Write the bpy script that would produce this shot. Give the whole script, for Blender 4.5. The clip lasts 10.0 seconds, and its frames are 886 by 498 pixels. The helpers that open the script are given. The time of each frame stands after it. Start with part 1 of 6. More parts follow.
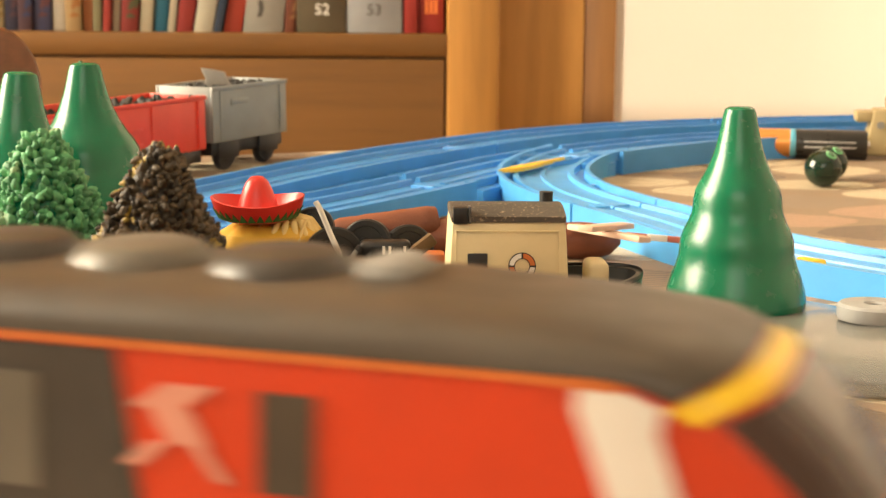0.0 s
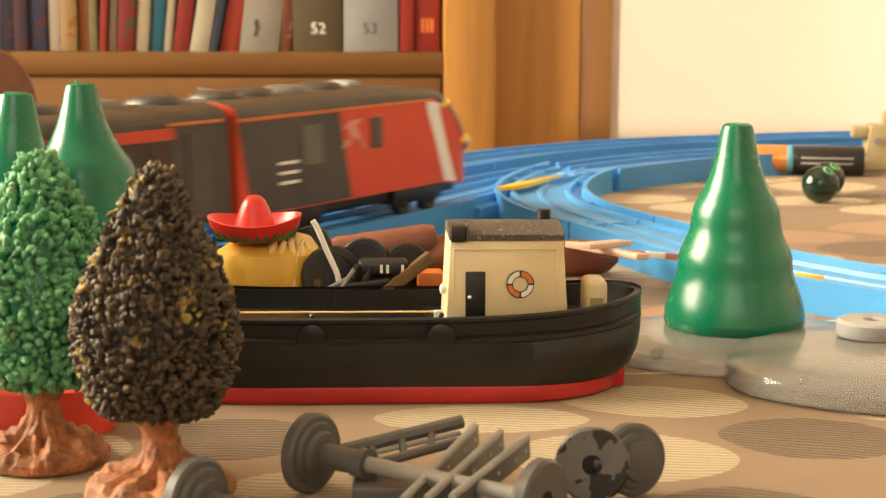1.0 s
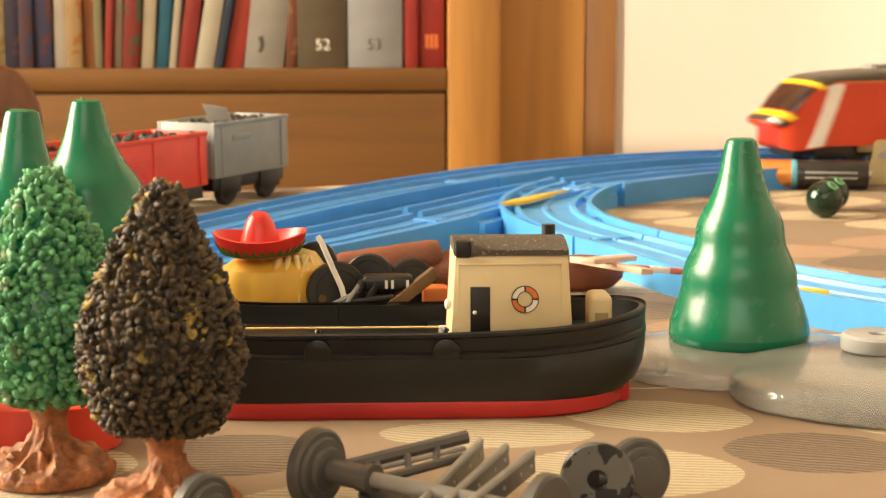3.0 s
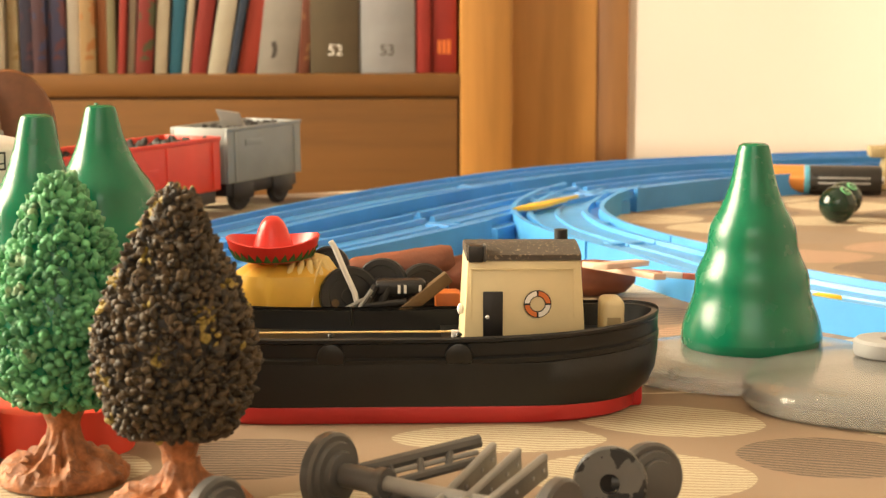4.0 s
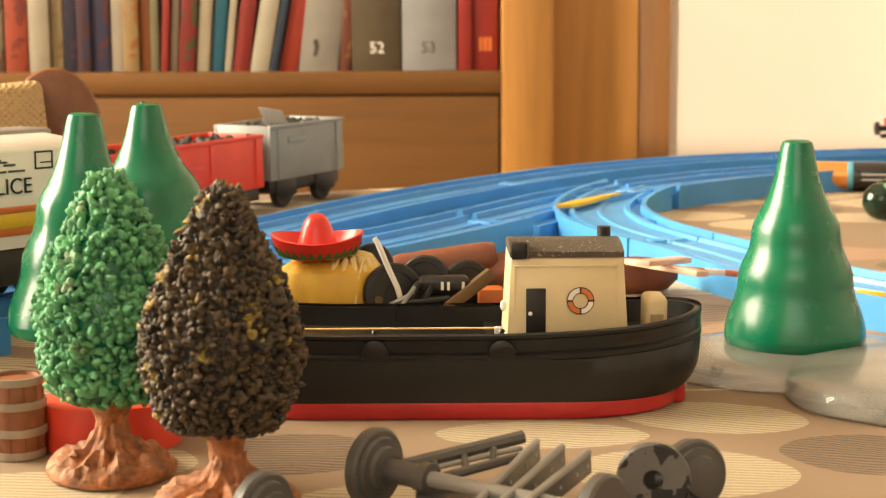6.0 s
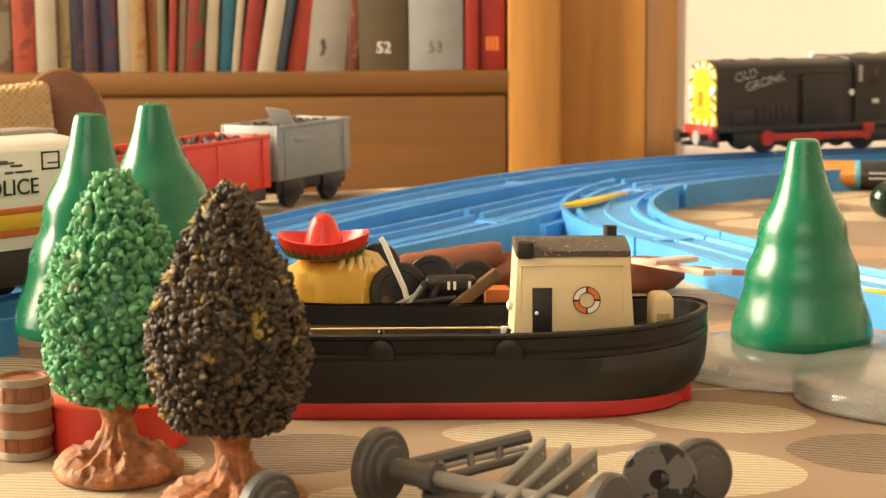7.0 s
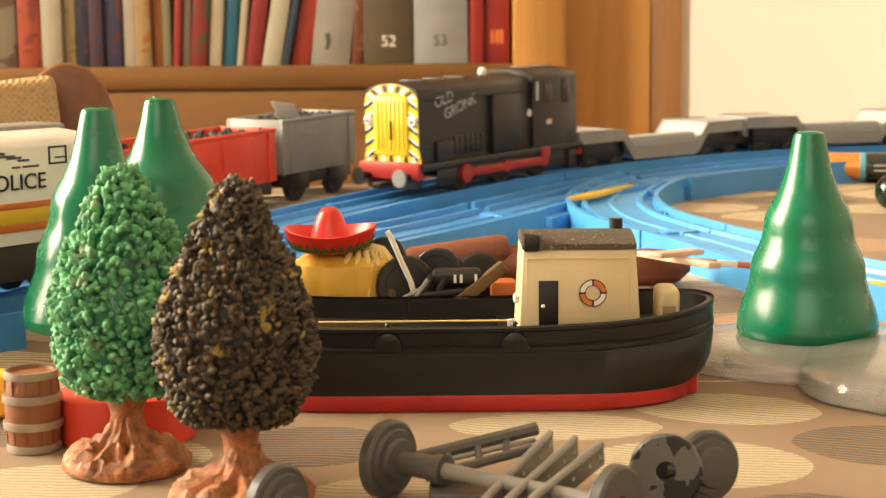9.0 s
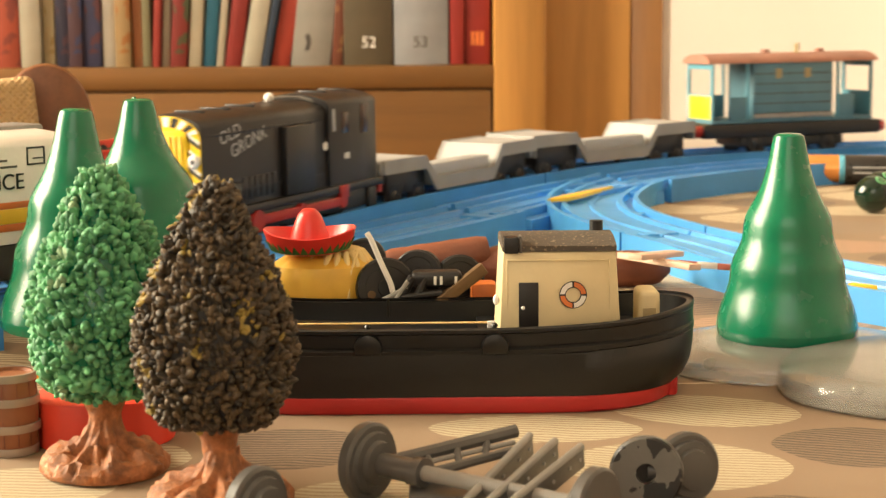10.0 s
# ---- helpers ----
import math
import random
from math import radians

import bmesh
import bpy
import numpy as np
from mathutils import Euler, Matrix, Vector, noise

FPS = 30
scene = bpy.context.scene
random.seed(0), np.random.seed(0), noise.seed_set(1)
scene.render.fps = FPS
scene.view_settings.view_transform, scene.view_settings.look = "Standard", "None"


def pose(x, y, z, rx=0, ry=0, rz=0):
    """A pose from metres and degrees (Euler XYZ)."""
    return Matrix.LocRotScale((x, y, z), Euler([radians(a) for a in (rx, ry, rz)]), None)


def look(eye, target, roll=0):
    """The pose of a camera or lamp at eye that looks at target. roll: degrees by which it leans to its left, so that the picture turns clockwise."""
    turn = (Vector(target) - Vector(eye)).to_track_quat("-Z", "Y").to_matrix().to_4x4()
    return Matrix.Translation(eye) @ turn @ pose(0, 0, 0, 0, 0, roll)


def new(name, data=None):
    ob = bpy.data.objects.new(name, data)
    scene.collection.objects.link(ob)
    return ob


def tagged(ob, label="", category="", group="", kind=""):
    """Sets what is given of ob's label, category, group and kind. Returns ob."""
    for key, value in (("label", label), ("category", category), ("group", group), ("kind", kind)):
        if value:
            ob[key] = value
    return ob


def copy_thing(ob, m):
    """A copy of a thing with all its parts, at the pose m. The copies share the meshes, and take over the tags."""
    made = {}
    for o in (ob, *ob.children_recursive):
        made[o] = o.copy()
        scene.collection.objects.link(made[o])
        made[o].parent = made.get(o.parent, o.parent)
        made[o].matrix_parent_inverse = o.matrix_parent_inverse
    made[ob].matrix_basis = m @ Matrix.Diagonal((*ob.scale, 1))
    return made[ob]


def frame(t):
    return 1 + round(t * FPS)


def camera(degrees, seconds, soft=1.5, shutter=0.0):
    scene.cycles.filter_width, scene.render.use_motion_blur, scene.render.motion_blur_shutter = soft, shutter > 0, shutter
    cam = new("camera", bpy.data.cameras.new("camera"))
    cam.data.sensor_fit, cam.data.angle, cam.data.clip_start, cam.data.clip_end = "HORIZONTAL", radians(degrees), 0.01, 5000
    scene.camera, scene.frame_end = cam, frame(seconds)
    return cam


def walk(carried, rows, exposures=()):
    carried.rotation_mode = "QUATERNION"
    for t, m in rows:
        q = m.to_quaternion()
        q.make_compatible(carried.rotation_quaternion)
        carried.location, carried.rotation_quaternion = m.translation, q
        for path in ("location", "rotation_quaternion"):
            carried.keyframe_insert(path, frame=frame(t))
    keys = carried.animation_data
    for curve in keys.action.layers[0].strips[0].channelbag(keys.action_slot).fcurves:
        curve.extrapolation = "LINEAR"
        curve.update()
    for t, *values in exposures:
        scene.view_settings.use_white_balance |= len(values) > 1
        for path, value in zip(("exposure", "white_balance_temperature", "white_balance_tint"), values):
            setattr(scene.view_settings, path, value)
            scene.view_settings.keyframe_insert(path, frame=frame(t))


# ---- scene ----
# A toy railway on a table: measures of the toys in millimetres, z = 0 is the table top.
cam = camera(31.28, 10.0, soft=1.3, shutter=0.4)
cam.data.dof.use_dof = True
cam.data.dof.focus_distance = 0.36
cam.data.dof.aperture_fstop = 48
walk(cam, [
    (0.0, pose(0.00069, 0.00275, 0.08081, 80.853, -0.441, -2.333)),
    (0.5, pose(0.00087, 0.00392, 0.08085, 81.091, -0.051, -2.406)),
    (1.0, pose(0.00058, 0.00368, 0.08075, 81.504, -0.148, -2.485)),
    (1.5, pose(0.00031, 0.00329, 0.08070, 81.843, -0.204, -2.594)),
    (2.0, pose(0.00044, 0.00336, 0.08071, 82.018, 0.017, -2.635)),
    (2.5, pose(0.00061, 0.00329, 0.08084, 82.014, 0.053, -2.477)),
    (4.0, pose(0.00046, 0.00234, 0.08075, 82.265, 0.061, -1.888)),
    (4.5, pose(0.00011, 0.00199, 0.08084, 82.290, 0.103, -1.502)),
    (5.0, pose(-0.00043, 0.00099, 0.08089, 82.262, 0.119, -1.138)),
    (5.5, pose(-0.00039, 0.00061, 0.08096, 82.194, 0.164, -0.713)),
    (7.0, pose(0.00016, 0.00058, 0.08097, 82.151, 0.405, -0.172)),
    (7.5, pose(0.00000, 0.00000, 0.08100, 82.151, 0.396, -0.055)),
    (8.0, pose(0.00011, 0.00009, 0.08111, 81.953, 0.477, -0.089)),
    (8.5, pose(-0.00017, -0.00015, 0.08111, 81.897, 0.618, 0.027)),
    (9.0, pose(-0.00021, -0.00044, 0.08111, 81.909, 0.566, -0.021)),
    (9.5, pose(-0.00005, 0.00004, 0.08109, 81.930, 0.505, -0.362)),
    (10.0, pose(-0.00015, 0.00033, 0.08107, 81.954, 0.426, -0.724)),
])

# ---- light: warm daylight from a window at the side and an added rear fill, in a closed room ----
world = bpy.data.worlds.new("sky")
scene.world = world
world.use_nodes = True
sky = world.node_tree.nodes.new("ShaderNodeTexSky")
sky.sky_type = "NISHITA"
sky.sun_disc = False
sky.sun_elevation, sky.sun_rotation = radians(12), radians(201)
world.node_tree.links.new(sky.outputs[0], world.node_tree.nodes["Background"].inputs[0])
world.node_tree.nodes["Background"].inputs[1].default_value = 0.1


def area_lamp(name, eye, target, w, h, power, colour):
    data = bpy.data.lights.new(name, "AREA")
    data.shape, data.size, data.size_y = "RECTANGLE", w, h
    data.energy, data.color = power, colour
    ob = new(name, data)
    ob.matrix_world = look(eye, target)
    return ob


area_lamp("window_light", (-1.62, 0.72, 0.72), (0.2, 0.62, 0.0), 1.1, 1.15, 122, (1.0, 0.86, 0.63))
# added fill from behind the camera, lifts the fronts and the far wall
area_lamp("fill_light_rear", (-0.36, -1.64, 1.06), (0.3, 1.0, 0.1), 1.3, 0.78, 7, (1.0, 0.86, 0.65))
sun = new("sun", bpy.data.lights.new("sun", "SUN"))
sun.data.energy, sun.data.angle, sun.data.color = 2.6, radians(0.6), (1.0, 0.86, 0.64)
sun.matrix_world = look((-0.70, -1.80, 0.40), (0.0, 0.0, 0.0))
scene.view_settings.exposure = 0.1

# ---- materials ----


class Nodes:
    """A node material under construction."""

    def __init__(self, name):
        self.m = bpy.data.materials.new(name)
        self.m.use_nodes = True
        self.t = self.m.node_tree
        self.b = self.t.nodes["Principled BSDF"]
        self.co = self.t.nodes.new("ShaderNodeTexCoord").outputs["Object"]

    def node(self, kind):
        return self.t.nodes.new(kind)

    def link(self, a, b):
        self.t.links.new(a, b)

    def math(self, op, a, b=None, c=None):
        n = self.node("ShaderNodeMath")
        n.operation = op
        for i, v in enumerate((a, b, c)):
            if v is None:
                continue
            if isinstance(v, (int, float)):
                n.inputs[i].default_value = v
            else:
                self.link(v, n.inputs[i])
        return n.outputs[0]

    def noise(self, scale, detail=4, rough=0.55, stretch=None):
        n = self.node("ShaderNodeTexNoise")
        n.inputs["Scale"].default_value, n.inputs["Detail"].default_value, n.inputs["Roughness"].default_value = scale, detail, rough
        if stretch:
            mp = self.node("ShaderNodeMapping")
            mp.inputs["Scale"].default_value = stretch
            self.link(self.co, mp.inputs[0])
            self.link(mp.outputs[0], n.inputs["Vector"])
        else:
            self.link(self.co, n.inputs["Vector"])
        return n.outputs["Fac"]

    def ramp(self, fac, stops):
        n = self.node("ShaderNodeValToRGB")
        e = n.color_ramp.elements
        while len(e) < len(stops):
            e.new(0.5)
        for el, (p, c) in zip(e, stops):
            el.position, el.color = p, (*c, 1)
        self.link(fac, n.inputs[0])
        return n.outputs[0]

    def mix(self, fac, a, b, mode="MIX"):
        n = self.node("ShaderNodeMix")
        n.data_type, n.blend_type = "RGBA", mode
        for sock, v in ((n.inputs[0], fac), (n.inputs[6], a), (n.inputs[7], b)):
            if isinstance(v, (int, float)):
                sock.default_value = v
            elif isinstance(v, tuple):
                sock.default_value = (*v, 1)
            else:
                self.link(v, sock)
        return n.outputs[2]

    def bump(self, height, strength, dist):
        n = self.node("ShaderNodeBump")
        n.inputs["Strength"].default_value, n.inputs["Distance"].default_value = strength, dist
        self.link(height, n.inputs["Height"])
        self.link(n.outputs[0], self.b.inputs["Normal"])

    def done(self, colour=None, rough=None, metal=0.0):
        if colour is not None:
            if isinstance(colour, tuple):
                self.b.inputs["Base Color"].default_value = (*colour, 1)
            else:
                self.link(colour, self.b.inputs["Base Color"])
        if rough is not None:
            if isinstance(rough, (int, float)):
                self.b.inputs["Roughness"].default_value = rough
            else:
                self.link(rough, self.b.inputs["Roughness"])
        self.b.inputs["Metallic"].default_value = metal
        return self.m


def shade(c, f):
    return tuple(min(1.0, v * f) for v in c)


def plastic(name, c, rough=0.35, dirt=0.12, metal=0.0, sss=0.0, grain=0.15):
    """Moulded or painted plastic: faint mottling, dust, fine surface grain."""
    k = Nodes(name)
    a = k.noise(60, 5)
    f = k.noise(900, 3)
    col = k.ramp(a, [(0.3, shade(c, 1 - dirt)), (0.7, shade(c, 1 + dirt * 0.7))])
    col = k.mix(k.math("MULTIPLY", f, 0.12), col, shade(c, 1.35))
    r = k.math("ADD", k.math("MULTIPLY", k.noise(140, 4), 0.25), rough - 0.12)
    k.bump(f, grain, 0.0002)
    if sss:
        k.b.inputs["Subsurface Weight"].default_value = sss
        k.b.inputs["Subsurface Radius"].default_value = (0.002, 0.003, 0.002)
    return k.done(col, r, metal)


def wood(name, c, scale=6.0, stretch=(1.0, 14.0, 14.0), rough=0.45):
    k = Nodes(name)
    g = k.noise(scale, 8, 0.65, stretch)
    fine = k.noise(scale * 9, 4, 0.6, stretch)
    blot = k.noise(3.0, 3)
    col = k.ramp(g, [(0.25, shade(c, 0.66)), (0.5, c), (0.75, shade(c, 1.22))])
    col = k.mix(k.math("MULTIPLY", fine, 0.35), col, shade(c, 0.7))
    col = k.mix(k.math("MULTIPLY", blot, 0.3), col, shade(c, 1.15))
    k.bump(fine, 0.12, 0.001)
    return k.done(col, rough)


M = {
    "blue": plastic("blue_track_plastic", (0.055, 0.265, 0.62), 0.38, 0.1, sss=0.1),
    "blue_light": plastic("pale_blue_track_plastic", (0.075, 0.34, 0.72), 0.38, 0.1, sss=0.15),
    "yellow": plastic("yellow_plastic", (0.80, 0.50, 0.03), 0.4),
    "cone": plastic("green_cone_plastic", (0.0012, 0.150, 0.070), 0.24, 0.08, sss=0.2, grain=0.04),
    "hull": plastic("black_hull_plastic", (0.005, 0.0045, 0.0036), 0.33, 0.25),
    "keel": plastic("red_keel_plastic", (0.42, 0.018, 0.018), 0.4, 0.15),
    "cream": plastic("cream_cabin_plastic", (0.66, 0.55, 0.32), 0.45, 0.08),
    "roof": plastic("dusty_dark_roof", (0.055, 0.045, 0.035), 0.65, 0.35, grain=0.5),
    "black": plastic("black_plastic", (0.010, 0.009, 0.009), 0.42, 0.25),
    "white": plastic("white_paint", (0.78, 0.75, 0.70), 0.45, 0.06),
    "orange": plastic("orange_paint", (0.62, 0.16, 0.03), 0.45),
    "hat": plastic("red_hat_plastic", (0.62, 0.030, 0.020), 0.35, 0.08, sss=0.1),
    "hat_green": plastic("green_hat_trim", (0.05, 0.14, 0.03), 0.5),
    "sack": plastic("yellow_sack_plastic", (0.74, 0.44, 0.06), 0.4, 0.12, sss=0.1),
    "straw": plastic("pale_straw_plastic", (0.80, 0.60, 0.25), 0.5),
    "log": plastic("brown_log_plastic", (0.20, 0.062, 0.030), 0.5, 0.3, grain=0.6),
    "plank": plastic("weathered_plank", (0.13, 0.070, 0.022), 0.6, 0.4, grain=0.6),
    "pink": plastic("pale_pink_paint", (0.66, 0.45, 0.33), 0.5),
    "pinkred": plastic("faded_red_paint", (0.48, 0.14, 0.10), 0.5),
    "grey": plastic("grey_plastic", (0.082, 0.078, 0.073), 0.34, 0.15),
    "grey_mid": plastic("mid_grey_plastic", (0.26, 0.25, 0.23), 0.5, 0.12),
    "grey_pale": plastic("pale_grey_plastic", (0.36, 0.36, 0.35), 0.5, 0.1),
    "grey_wagon": plastic("grey_wagon_plastic", (0.245, 0.255, 0.24), 0.45, 0.12),
    "red_wagon": plastic("red_wagon_plastic", (0.72, 0.055, 0.028), 0.42, 0.1, sss=0.1),
    "barrel": plastic("brown_barrel_plastic", (0.24, 0.085, 0.034), 0.5, 0.3, grain=0.5),
    "hoop": plastic("dull_silver_hoop", (0.34, 0.28, 0.23), 0.42, 0.2, metal=0.35),
    "bark": plastic("brown_bark_plastic", (0.30, 0.095, 0.032), 0.5, 0.4, grain=0.6),
    "coal": plastic("coal_load", (0.028, 0.024, 0.020), 0.7, 0.5, grain=1.0),
    "train_red": plastic("train_red_paint", (0.58, 0.047, 0.010), 0.34, 0.08),
    "train_dark": plastic("train_dark_grey", (0.050, 0.042, 0.034), 0.42, 0.2),
    "train_roof": plastic("train_roof_grey", (0.064, 0.049, 0.034), 0.42, 0.35),
    "train_vent": plastic("train_vent_grey", (0.13, 0.115, 0.09), 0.45, 0.2),
    "train_mark": plastic("train_faded_mark", (0.60, 0.26, 0.19), 0.5, 0.2),
    "train_yellow": plastic("train_yellow_paint", (0.85, 0.56, 0.02), 0.34, 0.06),
    "glass_dark": plastic("dark_window_paint", (0.045, 0.020, 0.014), 0.16, 0.1, grain=0.02),
    "loco": plastic("black_loco_paint", (0.013, 0.011, 0.010), 0.42, 0.3),
    "rod": plastic("red_coupling_rod", (0.36, 0.020, 0.016), 0.45),
    "van_blue": plastic("blue_van_paint", (0.08, 0.185, 0.235), 0.45),
    "van_pale": plastic("pale_blue_van_paint", (0.10, 0.30, 0.38), 0.45),
    "van_roof": plastic("brown_van_roof", (0.31, 0.145, 0.10), 0.55, 0.2),
    "copper": plastic("copper_battery_wrap", (0.72, 0.30, 0.08), 0.3, 0.1, metal=0.6),
    "battery": plastic("black_battery_wrap", (0.022, 0.020, 0.018), 0.3, 0.2),
    "cyan": plastic("pale_blue_print", (0.10, 0.36, 0.50), 0.4),
    "bead": plastic("dark_green_glass_bead", (0.006, 0.022, 0.012), 0.12, 0.3, grain=0.02),
    "khaki": plastic("khaki_plastic", (0.33, 0.25, 0.12), 0.5, 0.15),
    "steel": plastic("bare_steel", (0.55, 0.53, 0.50), 0.3, 0.1, metal=0.9),
    # one oak in lit and shaded tones: shelf and drawer shade is in the colour
    "oak": wood("oak_board_shaded", (0.182, 0.079, 0.0135), 5.0),
    "oak_up": wood("oak_upright_lit", (0.42, 0.20, 0.044), 5.0, (14.0, 14.0, 1.0)),
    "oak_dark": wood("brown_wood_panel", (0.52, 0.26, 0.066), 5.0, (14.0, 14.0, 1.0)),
    "oak_pale": wood("brown_wood_edge", (0.28, 0.13, 0.04), 5.0, (14.0, 14.0, 1.0)),
    "dark_gap": plastic("dark_gap", (0.06, 0.03, 0.012), 0.8),
    "brown_wood": wood("varnished_brown_wood", (0.20, 0.075, 0.028), 20.0, (14.0, 14.0, 1.0), 0.35),
}


def wall_paint(name, c):
    k = Nodes(name)
    a = k.noise(2.0, 4)
    f = k.noise(260, 4)
    col = k.ramp(a, [(0.3, shade(c, 0.95)), (0.7, shade(c, 1.04))])
    k.bump(f, 0.12, 0.001)
    return k.done(col, 0.85)


def dusty(name, c, speck):
    """Dark plastic with pale dust specks."""
    k = Nodes(name)
    f = k.math("GREATER_THAN", k.noise(1300, 2), 0.63)
    base = k.ramp(k.noise(90, 5), [(0.3, shade(c, 0.7)), (0.7, shade(c, 1.4))])
    k.bump(k.noise(1300, 3), 0.5, 0.0003)
    return k.done(k.mix(k.math("MULTIPLY", f, 0.7), base, speck), 0.7)


M["roof"] = dusty("dusty_dark_roof_plastic", (0.060, 0.048, 0.036), (0.30, 0.23, 0.15))
M["wall"] = wall_paint("cream_wall_paint", (0.78, 0.715, 0.635))
M["ceiling"] = wall_paint("white_ceiling_paint", (0.80, 0.77, 0.72))
M["floor"] = wood("parquet", (0.22, 0.10, 0.04), 4.0)


def foliage(name, dark, mid, odd, odd_share, rough=0.68):
    """Moulded foliage: each curl its own shade, a few of another colour."""
    k = Nodes(name)
    rnd = k.node("ShaderNodeNewGeometry").outputs["Random Per Island"]
    col = k.ramp(rnd, [(0.0, dark), (0.6, mid), (1.0, shade(mid, 1.5))])
    patch = k.noise(150, 2)
    far = k.math("GREATER_THAN", patch, odd_share)
    col = k.mix(far, col, odd)
    k.bump(k.noise(1500, 3), 0.3, 0.0003)
    return k.done(col, rough)


def bark(name, c):
    """Moulded bark and roots: coarse relief with worn, paler ridges."""
    k = Nodes(name)
    big = k.noise(320, 6, 0.7)
    col = k.ramp(big, [(0.35, shade(c, 0.5)), (0.5, c), (0.68, shade(c, 1.7))])
    k.bump(big, 0.9, 0.0012)
    return k.done(col, 0.5)


M["bark"] = bark("brown_bark_plastic_relief", (0.35, 0.130, 0.046))


def worn(name, c):
    """Grey plastic with dark patches where the paint has gone."""
    k = Nodes(name)
    f = k.math("GREATER_THAN", k.noise(150, 3), 0.555)
    col = k.mix(f, k.ramp(k.noise(80, 4), [(0.3, shade(c, 0.85)), (0.7, shade(c, 1.15))]), (0.008, 0.007, 0.006))
    k.bump(k.noise(700, 3), 0.25, 0.0003)
    return k.done(col, 0.4)


M["worn"] = worn("worn_grey_plastic", (0.12, 0.115, 0.105))
M["leaf_green"] = foliage("green_moulded_foliage", (0.030, 0.140, 0.056), (0.100, 0.315, 0.142), (0.22, 0.36, 0.20), 0.67, 0.6)
M["leaf_dark"] = foliage("dark_brown_moulded_foliage", (0.013, 0.009, 0.0045), (0.066, 0.042, 0.018), (0.28, 0.20, 0.04), 0.632, 0.6)


def frosted(name):
    k = Nodes(name)
    c = k.ramp(k.noise(45, 4), [(0.3, (0.70, 0.69, 0.64)), (0.7, (0.82, 0.80, 0.74))])
    k.b.inputs["Transmission Weight"].default_value = 0.8
    k.b.inputs["IOR"].default_value = 1.45
    k.bump(k.noise(70, 3), 0.25, 0.001)
    return k.done(c, k.math("ADD", k.math("MULTIPLY", k.noise(90, 3), 0.15), 0.1))


M["frost"] = frosted("cloudy_clear_plastic")


def weave(name):
    k = Nodes(name)
    sep = k.node("ShaderNodeSeparateXYZ")
    k.link(k.co, sep.inputs[0])
    a = k.math("SINE", k.math("MULTIPLY", sep.outputs[0], 2600.0))
    b = k.math("SINE", k.math("MULTIPLY", sep.outputs[2], 2600.0))
    w = k.math("MULTIPLY", a, b)
    w2 = k.math("ADD", w, k.math("MULTIPLY", k.noise(500, 4), 2.6))
    col = k.ramp(w2, [(0.0, (0.30, 0.185, 0.07)), (0.5, (0.38, 0.24, 0.095)), (1.0, (0.46, 0.30, 0.13))])
    k.bump(w2, 0.6, 0.0006)
    return k.done(col, 0.8)


M["weave"] = weave("woven_straw")


